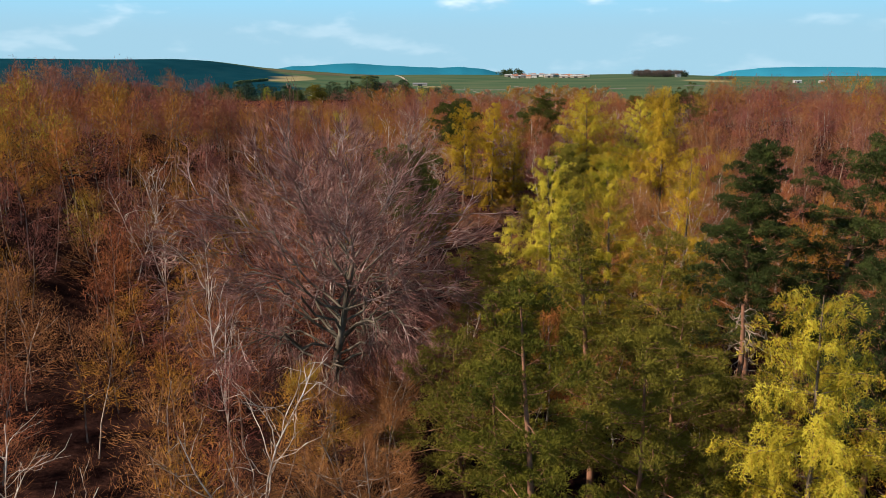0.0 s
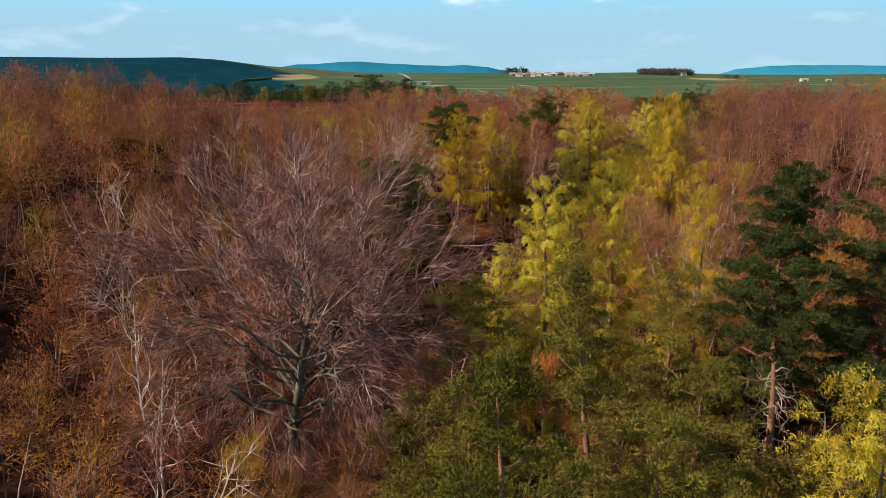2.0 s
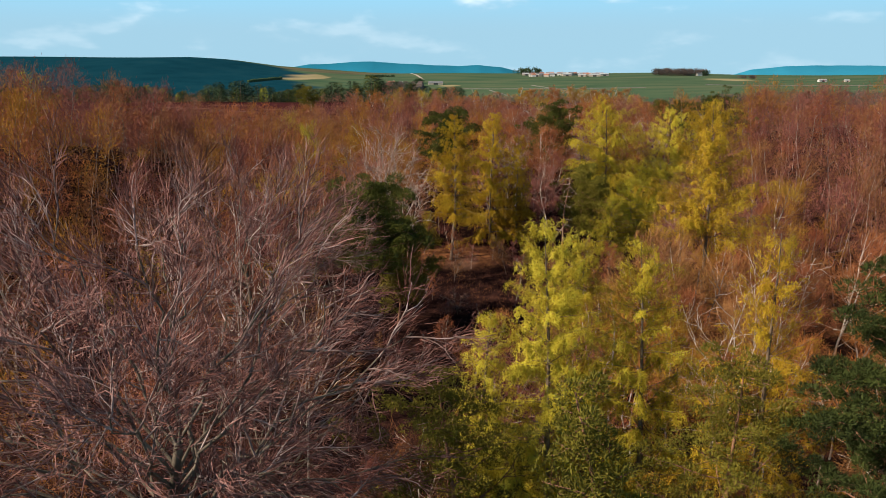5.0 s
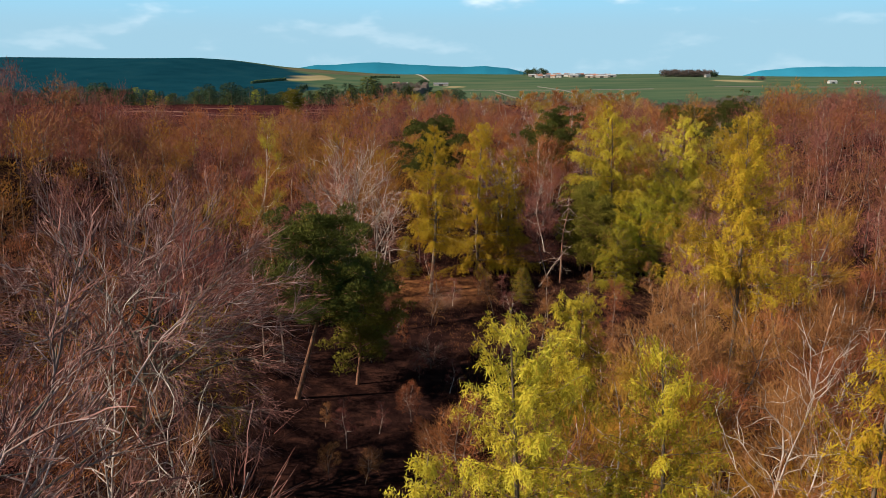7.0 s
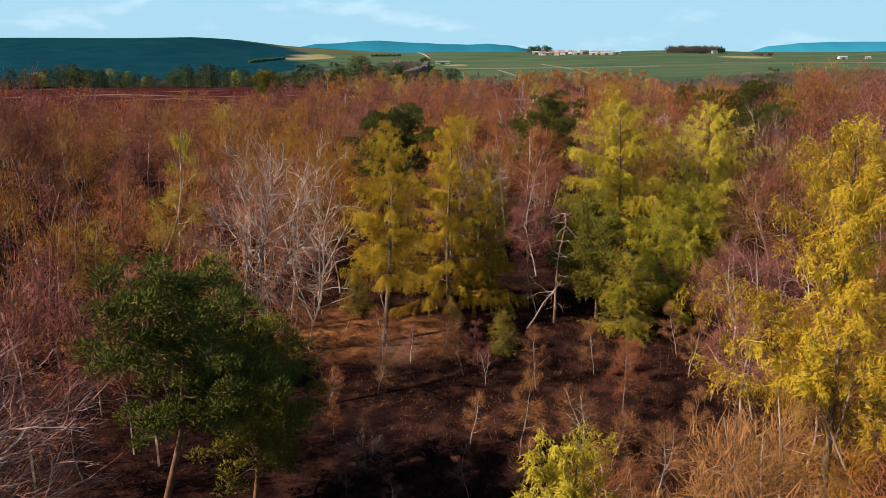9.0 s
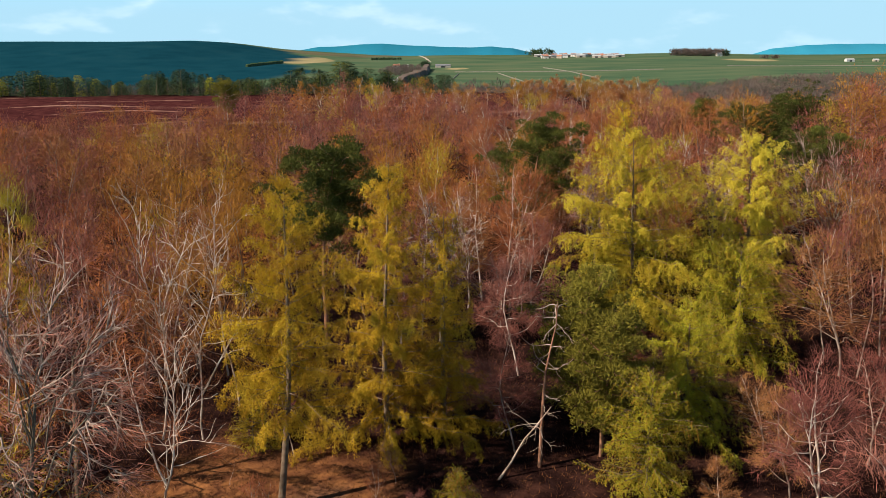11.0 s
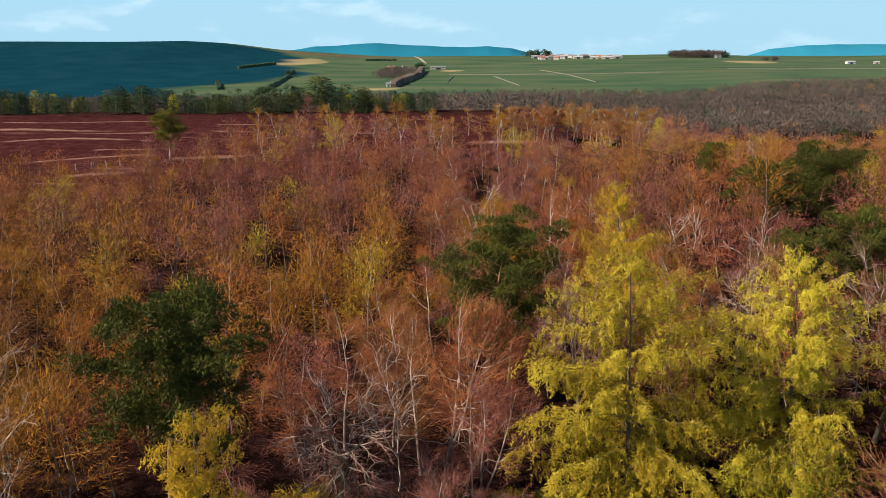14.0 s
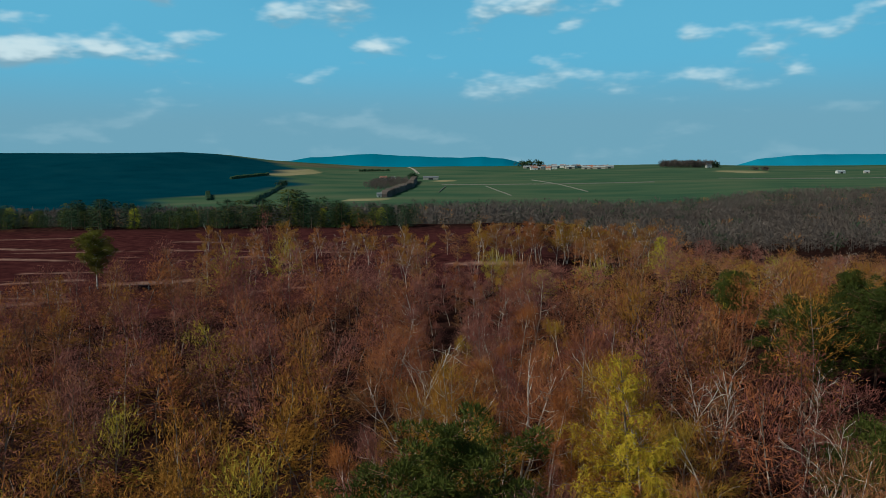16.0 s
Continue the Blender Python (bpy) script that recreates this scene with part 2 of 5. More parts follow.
def ground_z(x, y):
    x, y = np.asarray(x, float), np.asarray(y, float)
    z = np.interp(y, [-3000, -300, 0, 60, 100, 150, 200, 250, 290, 340, 425, 480, 560, 700, 900, 1150, 1780, 2200, 2350, 2500, 2900, 5200],
                  [-30, -8, -4, -3, -2.3, 0, 3.4, 6.8, 9.8, 11.0, 11.4, 8, 1, -9, -15, -13, 2, 16, 19.5, 19, -12, -45])
    flank = np.interp(y, [250, 290, 330, 400, 480, 560, 700, 900, 1100], [6.8, 7.2, 6.0, -2.0, -8.0, -11.0, -14.0, -15.0, -13.2])
    f = smooth_step(52, 90, x) * smooth_step(245, 265, y) * (1 - smooth_step(1050, 1100, y))
    z = z * (1 - f) + flank * f
    z = z + 11 * smooth_step(-26, -62, x) * smooth_step(45, 95, y) * (1 - smooth_step(170, 225, y))
    z = z + 3.5 * smooth_step(45, 80, x) * smooth_step(130, 180, y) * (1 - smooth_step(235, 265, y))
    z = z + np.interp(x, [-1000, -700, -610, -500, -430, -350, -250, -150], [45, 43, 37, 22, 16, 10, 3, 0]) * smooth_step(1250, 2150, y)
    z = z + 5 * smooth_step(150, 420, x) * smooth_step(650, 1100, y) * (1 - smooth_step(1500, 2100, y))
    z = z - 7 * smooth_step(450, 900, x) * smooth_step(1400, 1900, y)
    z = z + 0.5 * np.sin(x * 0.11 + 1) * np.sin(y * 0.09) * (1 - smooth_step(400, 700, y))
    z = z + 2.0 * np.sin(x * 0.011 + 2) * np.sin(y * 0.006 + 1) * smooth_step(700, 1300, y)
    return z


def moor_mask(x, y):
    edge = np.interp(x, [-120, -80, -56, -45, -26, -11, 4, 18, 34], [232, 246, 258, 264, 276, 285, 288, 293, 302]) + 3 * np.sin(x * 0.3)
    return smooth_step(-5, 5, y - edge) * (1 - smooth_step(400, 428, y)) * (1 - smooth_step(34, 46, x))


def ground_material():
    m = bpy.data.materials.new("land")
    m.use_nodes = True
    t = m.node_tree
    b = t.nodes["Principled BSDF"]
    b.inputs["Roughness"].default_value = 0.95
    b.inputs["Specular IOR Level"].default_value = 0.0
    at = t.nodes.new("ShaderNodeTexCoord")

    def mottled(colours, scale, stretch=(1, 1, 1), detail=5.0, lo=0.3, hi=0.7):
        mp = t.nodes.new("ShaderNodeMapping")
        mp.inputs["Scale"].default_value = stretch
        n = t.nodes.new("ShaderNodeTexNoise")
        n.inputs["Scale"].default_value, n.inputs["Detail"].default_value = scale, detail
        t.links.new(at.outputs["Object"], mp.inputs["Vector"])
        t.links.new(mp.outputs[0], n.inputs["Vector"])
        ramp = t.nodes.new("ShaderNodeValToRGB")
        while len(ramp.color_ramp.elements) < len(colours):
            ramp.color_ramp.elements.new(0.5)
        for k, c in enumerate(colours):
            ramp.color_ramp.elements[k].position = lo + (hi - lo) * k / (len(colours) - 1)
            ramp.color_ramp.elements[k].color = (*c, 1)
        t.links.new(n.outputs["Fac"], ramp.inputs[0])
        return ramp.outputs[0]

    def mixed(fac, a, c):
        mx = t.nodes.new("ShaderNodeMix")
        mx.data_type = "RGBA"
        t.links.new(fac, mx.inputs[0])
        t.links.new(a, mx.inputs[6])
        t.links.new(c, mx.inputs[7])
        return mx.outputs[2]

    def cover(name):
        a = t.nodes.new("ShaderNodeAttribute")
        a.attribute_name = name
        return a.outputs["Fac"]

    # leaf litter, its colour deepened to hold the shade beneath the trees
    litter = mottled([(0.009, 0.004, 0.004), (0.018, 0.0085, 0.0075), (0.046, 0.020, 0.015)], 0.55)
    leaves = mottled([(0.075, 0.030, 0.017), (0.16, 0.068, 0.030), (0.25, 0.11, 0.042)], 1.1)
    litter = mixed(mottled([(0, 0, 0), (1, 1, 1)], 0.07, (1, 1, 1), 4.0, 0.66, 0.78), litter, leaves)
    # orange leaves of the clearing, brightened to stand for sun on its floor
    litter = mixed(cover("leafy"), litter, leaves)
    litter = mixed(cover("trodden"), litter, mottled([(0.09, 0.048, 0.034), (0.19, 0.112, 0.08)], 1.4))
    heather = mottled([(0.028, 0.009, 0.010), (0.047, 0.014, 0.0145), (0.075, 0.025, 0.023)], 0.35)
    cut = mottled([(0.15, 0.075, 0.06), (0.27, 0.155, 0.125)], 0.6)
    strip = mottled([(0, 0, 0), (1, 1, 1)], 0.10, (0.24, 1.2, 1), 4.0, 0.655, 0.69)
    heath = mixed(cover("mown"), mixed(strip, heather, cut), cut)
    grass = mottled([(0.040, 0.078, 0.046), (0.060, 0.096, 0.054), (0.085, 0.106, 0.062)], 0.006, (1, 2.2, 1), 7.0, 0.35, 0.65)
    # cloud shadow and blue haze on the far left hill, painted as dark teal
    cloud_shade = mottled([(0.0036, 0.030, 0.046), (0.0046, 0.036, 0.054), (0.007, 0.041, 0.058)], 0.02, (1, 0.8, 1), 6.0)
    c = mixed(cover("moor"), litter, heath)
    c = mixed(cover("field"), c, grass)
    c = mixed(cover("rough"), c, mottled([(0.10, 0.055, 0.045), (0.16, 0.09, 0.06)], 0.02))
    c = mixed(cover("pale"), c, mottled([(0.20, 0.175, 0.09), (0.29, 0.24, 0.14)], 0.02))
    c = mixed(cover("cloud_shade"), c, cloud_shade)
    t.links.new(c, b.inputs["Base Color"])
    n = t.nodes.new("ShaderNodeTexNoise")
    n.inputs["Scale"].default_value, n.inputs["Detail"].default_value = 2.0, 5.0
    t.links.new(at.outputs["Object"], n.inputs["Vector"])
    bp = t.nodes.new("ShaderNodeBump")
    bp.inputs["Strength"].default_value, bp.inputs["Distance"].default_value = 0.6, 0.3
    t.links.new(n.outputs["Fac"], bp.inputs["Height"])
    t.links.new(bp.outputs[0], b.inputs["Normal"])
    return m


def build_ground():
    us = np.concatenate([np.linspace(-2.2, -0.62, 40, endpoint=False), np.linspace(-0.62, 0.62, 280), np.linspace(0.64, 2.2, 40)])
    ys = np.concatenate([np.linspace(-3000, -60, 20, endpoint=False), np.linspace(-60, 270, 80, endpoint=False), np.linspace(270, 420, 130, endpoint=False), np.linspace(420, 500, 26, endpoint=False),
                         np.linspace(500, 2500, 150, endpoint=False), np.linspace(2500, 4980, 20)])
    U, Y = np.meshgrid(us, ys)
    X = U * (150 + 0.9 * np.abs(Y))
    Z = ground_z(X, Y)
    v = np.stack([X, Y, Z], -1).reshape(-1, 3)
    r, c = len(ys), len(us)
    i = (np.arange(r - 1)[:, None] * c + np.arange(c - 1)[None, :]).ravel()
    t = np.concatenate([np.stack([i, i + 1, i + c + 1], 1), np.stack([i, i + c + 1, i + c], 1)])
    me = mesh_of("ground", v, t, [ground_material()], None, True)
    x, y = v[:, 0], v[:, 1]
    wobble = 25 * np.sin(y * 0.013) + 15 * np.sin(y * 0.037 + 1)
    # mask of the cloud shadow painted over the left hillside, with a wavering edge
    cloud_shade = (1 - smooth_step(-25, 25, x - (22 - np.interp(y, [1230, 1320, 1440, 1700, 2150, 2350], [0.37, 0.265, 0.212, 0.208, 0.212, 0.216]) * (y - 148)) - wobble)) * smooth_step(900, 1000, y) * (1 - smooth_step(2300, 2400, y))
    field = smooth_step(960, 1010, y + 0.15 * np.minimum(x, 0))
    pale = np.zeros(len(x))
    for cx, cy, rx, ry in ((-330, 1930, 48, 150), (-98, 1168, 28, 26), (566, 1915, 48, 55), (-20, 1700, 22, 30)):
        r = np.sqrt(((x - cx) / rx) ** 2 + ((y - cy) / ry) ** 2) + 0.12 * np.sin(x * 0.07) * np.sin(y * 0.03)
        pale = np.maximum(pale, 1 - smooth_step(0.9, 1.02, r))
    rough = (1 - smooth_step(0.8, 1.1, np.sqrt(((x + 310) / 170) ** 2 + ((y - 2290) / 110) ** 2))) * 0.4
    # patch of orange leaves, widened to paint the sunlit floor of the clearing
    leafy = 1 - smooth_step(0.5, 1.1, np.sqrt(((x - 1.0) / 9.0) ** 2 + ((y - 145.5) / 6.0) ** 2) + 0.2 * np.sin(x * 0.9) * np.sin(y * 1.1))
    mown = np.zeros(len(x))
    for cx, cy, rx, ry, slope in ((-35, 305, 9, 2.6, 0.5), (-50, 284, 10, 1.2, 0.3), (-62, 302, 14, 1.3, 0.2), (-58, 318, 10, 1.0, 0.2), (-80, 334, 20, 1.8, 0.1), (-72, 352, 16, 1.6, 0.0), (-105, 360, 26, 2.4, 0.1), (-46, 372, 9, 1.5, 0.1), (26, 325, 9, 3.0, -0.2), (-8, 348, 8, 1.4, 0.1), (-26, 336, 7, 1.2, 0.1)):
        r = np.sqrt(((x - cx) / rx) ** 2 + ((y - cy - slope * (x - cx)) / ry) ** 2) + 0.25 * np.sin(x * 1.1) * np.sin(y * 0.8)
        mown = np.maximum(mown, 1 - smooth_step(0.7, 1.05, r))
    trodden = 1 - smooth_step(0.6, 1.1, np.sqrt(((x - 3.4) / 4.0) ** 2 + ((y - 141.4 - 0.6 * (x - 3.4)) / 1.2) ** 2))
    for name, values in (("leafy", leafy), ("trodden", trodden), ("mown", mown), ("moor", moor_mask(x, y)), ("field", field), ("cloud_shade", cloud_shade), ("pale", pale), ("rough", rough)):
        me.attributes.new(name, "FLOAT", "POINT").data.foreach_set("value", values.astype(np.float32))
    ob = new("ground", me)
    tagged(ob, "rolling ground of leaf litter, dark heather moor and far green fields", "ground", kind="structure")


build_ground()


# ---- trees: one function a kind ----
def crown_radius(h, spread):
    """The half width of an egg-shaped crown at the fraction h of the tree's height."""
    g = np.clip((h - 0.16) / 0.86, 0.0, 1.0)
    return spread * np.sin(np.pi * g ** 0.8) ** 0.75


def arched(p, end, rng, steps, wiggle, sag=0.12):
    """A branch from p to end that rises or sags on the way and wanders a little."""
    f = np.linspace(0, 1, steps + 1)[:, None]
    ln = np.linalg.norm(end - p)
    line = p + (end - p) * f + np.array([0, 0, -sag * ln]) * 4 * f * (1 - f) * 0.5
    jit = rng.normal(size=line.shape) * wiggle * ln / steps
    jit[0] = 0
    return line + jit


def birch_geo(seed, height=11.0, spread=2.5, twigs=2300, width=0.045, fork=False, limbs=13, sides=5, boughs=0, low=0.22, subs=4, crook=0.09, girth=1.0):
    """Bare birch: a pale crooked trunk, limbs that rise to an egg-shaped crown, and a haze of fine twigs over it."""
    rng = np.random.default_rng(seed)
    bark, haze = Geo(), Geo()
    main = grown((0, 0, -0.3), (*(rng.normal(size=2) * 0.07), 1), height * 0.97, rng, 9, crook, 0.05)
    stems = [(main, 0.085 * girth * height / 11)]
    if fork:
        p, d = along(main, 0.26)
        a = rng.uniform(0, 6.28)
        stems.append((grown(p[0], (0.5 * math.cos(a), 0.5 * math.sin(a), 1), height * 0.62, rng, 7, 0.12, 0.06), 0.07 * girth * height / 11))
    for k in range(boughs):
        p, d = along(main, 0.3 + 0.62 * k / boughs)
        a = k * 2.4 + rng.uniform(-0.6, 0.6)
        bough = grown(p[0], (math.cos(a), math.sin(a), rng.uniform(0.7, 1.6)), height * 0.3 * rng.uniform(0.7, 1.2), rng, 7, 0.24, 0.02)
        bark.tube(bough, np.linspace(0.032, 0.011, 8) * girth, 4)
        for j in range(3):
            q, dq = along(bough, rng.uniform(0.35, 0.9))
            bark.tube(grown(q[0], dq[0] + rng.normal(size=3) * 0.5, height * 0.11, rng, 4, 0.24, 0.03), np.linspace(0.015, 0.006, 5), 3)
    starts, ways, faces = [], [], []
    top = max(line[-1][2] for line, _ in stems)
    for line, r in stems:
        bark.tube(line, np.linspace(r, 0.016, len(line)), sides)
        for k in range(limbs):
            f = low + (0.9 - low) * (k + rng.uniform(0, 0.9)) / limbs
            p, d = along(line, f)
            a = k * 2.4 + rng.uniform(-0.5, 0.5)
            h = min(0.97, (p[0][2] / top) + rng.uniform(0.05, 0.20))
            rad = crown_radius(h, spread) * rng.uniform(0.72, 1.12)
            centre = along(line, min(h, 1.0))[0][0]
            end = np.array([centre[0] + rad * math.cos(a), centre[1] + rad * math.sin(a), h * top])
            limb = arched(p[0], end, rng, 5, 0.16)
            bark.tube(limb, np.linspace(r * (1.1 - f) * 0.34 + 0.012, 0.008, 6), 3)
            ends, ln = [limb], np.linalg.norm(end - p[0])
            for j in range(subs):
                q, dq = along(limb, rng.uniform(0.3, 0.95))
                sub = grown(q[0], dq[0] + rng.normal(size=3) * 0.7, ln * rng.uniform(0.3, 0.5), rng, 3, 0.2, 0.0)
                (bark if j == 0 else haze).tube(sub, np.linspace(0.015, 0.007, 4), 3)
                ends.append(sub)
            n = max(4, twigs // (limbs * len(stems) * len(ends)))
            axis = np.array([centre[0], centre[1], 0.5 * top])
            for e in ends:
                q, dq = along(e, rng.uniform(0.25, 1.0, n) ** 0.7)
                q = q + rng.normal(size=(n, 3)) * 0.24
                out = q - axis
                out /= np.linalg.norm(out, axis=1)[:, None] + 1e-9
                starts.append(q)
                faces.append(out + [0, 0, 0.25])
                ways.append(dq * 0.55 + out * 0.35 + rng.normal(size=(n, 3)) * 0.5)
    starts, ways, faces = np.concatenate(starts), np.concatenate(ways), np.concatenate(faces)
    haze.slivers(starts, ways, rng.uniform(0.3, 0.85, len(starts)), width * rng.uniform(0.4, 1.5, len(starts)), rng, faces)
    return bark, haze


def beech_geo(seed, height=20.0, radius=10.0, trunk=0.36, twigs=24000, limbs=16, width=0.034, base=0.22, skirt=0.15):
    """Broad bare beech: a short trunk, limbs that fork thrice towards a domed crown, and drooping ends low down.
    base: where the limbs begin; skirt: how near the ground the crown ends, both as shares of the height."""
    rng = np.random.default_rng(seed)
    bark, pale, haze = Geo(), Geo(), Geo()
    stem = grown((0, 0, -0.4), (0.03, 0.02, 1), height * (base + 0.34), rng, 7, 0.07, 0.03)
    bark.tube(stem, np.linspace(trunk, trunk * 0.4, 8), 8)
    centre = np.array([0, 0, height * (0.5 + 0.25 * skirt)])
    half = np.array([radius, radius, height * (0.5 - 0.25 * skirt)])
    starts, ways, faces = [], [], []
    per = max(2, twigs // (limbs * 11 * 7))
    thick = (height / 24) ** 0.8
    for k in range(limbs):
        # the ends of the limbs are spread evenly over the dome
        u = (k + 0.5) / limbs
        up = -0.72 + 1.70 * u
        a = k * 2.399 + rng.uniform(-0.3, 0.3)
        ring = math.sqrt(max(0.03, 1 - min(up, 1.0) ** 2))
        end = centre + half * np.array([ring * math.cos(a), ring * math.sin(a), up]) * rng.uniform(0.84, 0.98)
        p, _ = along(stem, min(0.99, (0.45 + 0.55 * u) * rng.uniform(0.9, 1.0)))
        limb = arched(p[0], end, rng, 9, 0.26, -0.22 if up < 0.3 else -0.05)
        bark.tube(limb, np.linspace(trunk * (0.30 - 0.10 * u), 0.022, 10), 5)
        ln = np.linalg.norm(end - p[0])
        for j in range(11):
            g = 0.22 + 0.78 * (j + rng.uniform(0, 0.8)) / 11
            q, dq = along(limb, min(g, 0.99))
            out = unit(q[0] - centre)
            sub = grown(q[0], dq[0] * 0.8 + out * 0.55 + rng.normal(size=3) * 0.55, ln * 0.34 * rng.uniform(0.7, 1.25) * (1.25 - 0.6 * g), rng, 6, 0.19, 0.03 if up > 0 else -0.05)
            # branches of low limbs mostly take the darker trunk bark, higher ones the pale
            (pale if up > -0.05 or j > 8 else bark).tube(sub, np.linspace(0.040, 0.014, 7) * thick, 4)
            for i in range(7):
                s, ds = along(sub, 0.2 + 0.8 * (i + rng.uniform()) / 7)
                out = unit(s[0] - centre)
                twig = grown(s[0], ds[0] + out * 0.3 + rng.normal(size=3) * 0.5, ln * 0.13 * rng.uniform(0.6, 1.4), rng, 5, 0.2, 0.04 if up > 0 else -0.06)
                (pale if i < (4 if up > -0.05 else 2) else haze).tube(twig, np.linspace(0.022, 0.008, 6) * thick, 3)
                s, ds = along(twig, rng.uniform(0.0, 1.0, per))
                s = s + rng.normal(size=(per, 3)) * 0.16
                out = s - centre
                out /= np.linalg.norm(out, axis=1)[:, None] + 1e-9
                starts.append(s)
                faces.append(out)
                ways.append(ds + out * 0.3 + rng.normal(size=(per, 3)) * 0.45)
    starts, ways, faces = np.concatenate(starts), np.concatenate(ways), np.concatenate(faces)
    haze.slivers(starts, ways, rng.uniform(0.4, 1.1, len(starts)) * thick, width * rng.uniform(0.5, 1.2, len(starts)), rng, faces)
    return bark, pale, haze


def larch_geo(seed, height=18.0, radius=4.5, blades=15000, low=0.08, droop=0.09, power=0.75, needle=0.045, reach=0.30, lean=(0.0, 0.0)):
    """Larch in first leaf: a straight stem, arching tiers and curtains of hanging shoots with tufts of needles."""
    rng = np.random.default_rng(seed)
    bark, leaf, spray = Geo(), Geo(), Geo()
    stem = grown((0, 0, -0.3), (*lean, 1), height, rng, 10, 0.018, 0.01)
    bark.tube(stem, np.linspace(0.012 * height, 0.02, 11), 7)
    lines, weight = [], []
    tiers = 96
    for k in range(tiers):
        whorl = (k // 6) * 6 + 2.5
        f = low + (0.99 - low) * (0.16 * k + 0.84 * min(whorl, tiers - 1)) / (tiers - 1)
        a = k * 2.399 + rng.uniform(-0.5, 0.5)
        bulge = 0.86 + 0.24 * math.sin(2.0 * a + 7 * f + seed) + 0.1 * math.sin(23 * f)
        ln = 1.22 * radius * bulge * ((1 - f) / (1 - low)) ** power * rng.uniform(0.7, 1.15) + 0.25
        p, _ = along(stem, f)
        limb = grown(p[0], (math.cos(a), math.sin(a), rng.uniform(0.0, 0.25) + 0.6 * f * f), ln, rng, 6, 0.08, -droop * (1 - f))
        limb[-2:, 2] += 0.05 * ln
        bark.tube(limb, np.linspace(0.045 * (1.15 - f), 0.010, 7), 4)
        side_n = max(4, int(ln * 4.0))
        for j in range(side_n):
            g = 0.15 + 0.85 * (j + rng.uniform(0, 0.9)) / side_n
            q, dq = along(limb, min(g, 0.995))
            out = np.cross(dq[0], (0, 0, 1)) * rng.choice([-1, 1])
            sl = ln * 0.20 * (1.15 - 0.5 * g) * rng.uniform(0.6, 1.3) + 0.3
            sub = grown(q[0], dq[0] * 0.5 + out * rng.uniform(0.2, 1.1) + np.array([0, 0, rng.uniform(-0.9, 0.1)]), sl, rng, 3, 0.14, -0.45)
            spray.tube(sub, np.linspace(0.013, 0.006, 4), 3)
            lines.append(sub)
            weight.append(sl)
        lines.append(limb[1:])
        weight.append(ln * 0.7)
    weight = np.array(weight)
    counts = np.maximum(2, (blades * weight / weight.sum()).astype(int))
    ps, ds, fs = [], [], []
    for line, n in zip(lines, counts):
        q, dq = along(line, rng.uniform(0.0, 1.0, n))
        q = q + rng.normal(size=(n, 3)) * 0.08
        ps.append(q)
        out = q * [1, 1, 0]
        out = out / (np.linalg.norm(out, axis=1)[:, None] + 0.3)
        fs.append(out + [0, 0, 0.7])
        ds.append(dq * 0.5 + rng.normal(size=(n, 3)) * 0.65 + np.array([0, 0, -0.3]))
    ps, ds, fs = np.concatenate(ps), np.concatenate(ds), np.concatenate(fs)
    leaf.slivers(ps, ds, rng.uniform(0.4, 1.1, len(ps)) * reach, needle * rng.uniform(0.6, 1.4, len(ps)), rng, fs)
    return bark, spray, leaf


def pine_geo(seed, height=16.0, radius=4.0, low=0.28, blades=60, needle=0.06, dome=0.5, count=46, reach=0.22, lean=(0.0, 0.0), cushion=1.0):
    """Scots pine: a reddish stem, crooked limbs, and rounded cushions of short needles that turn up and outward."""
    rng = np.random.default_rng(seed)
    bark, leaf = Geo(), Geo()
    stem = grown((0, 0, -0.3), (rng.normal() * 0.04 + lean[0], rng.normal() * 0.04 + lean[1], 1), height * 0.97, rng, 9, 0.05, 0.02)
    bark.tube(stem, np.linspace(0.014 * height, 0.03, 10), 7)
    ps, ds, fs = [], [], []
    for k in range(count):
        f = low + (0.985 - low) * k / (count - 1)
        a = k * 2.399 + rng.uniform(-0.5, 0.5)
        g = (f - low) / (1 - low)
        prof = math.sin(math.pi * (0.16 + 0.80 * g)) ** 0.7 if dome < 0.6 else (1 - g) ** dome
        ln = radius * prof * rng.uniform(0.72, 1.18) + 0.3
        p, _ = along(stem, f)
        limb = grown(p[0], (math.cos(a), math.sin(a), rng.uniform(0.05, 0.45)), ln, rng, 5, 0.14, 0.04)
        bark.tube(limb, np.linspace(0.06 * (1.15 - g), 0.015, 6), 4)
        for j in range(int((2 + ln * 1.15) / cushion)):
            q, dq = along(limb, 1.0 - 0.9 * rng.uniform() ** 1.4)
            c = q[0] + rng.normal(size=3) * np.array([0.5, 0.5, 0.28]) * (0.4 + 0.14 * ln)
            bark.tube(np.array([q[0], (q[0] + c) / 2 + [0, 0, -0.05], c]), [0.02, 0.014, 0.008], 3)
            r = rng.uniform(0.5, 1.0) * cushion
            o = rng.normal(size=(blades, 3))
            o[:, 2] = np.abs(o[:, 2]) * rng.choice([1.0, 1.0, 1.0, -0.6], blades)
            o /= np.linalg.norm(o, axis=1)[:, None]
            ps.append(c + o * (r * rng.uniform(0.65, 1.0, blades)[:, None]) * [1, 1, 0.7])
            fs.append(o + [0, 0, 0.3])
            ds.append(o * 0.7 + np.array([0, 0, 0.4]) + rng.normal(size=(blades, 3)) * 0.5)
    ps, ds, fs = np.concatenate(ps), np.concatenate(ds), np.concatenate(fs)
    leaf.slivers(ps, ds, rng.uniform(0.55, 1.1, len(ps)) * reach, needle * rng.uniform(0.6, 1.4, len(ps)), rng, fs)
    return bark, leaf


placed = []


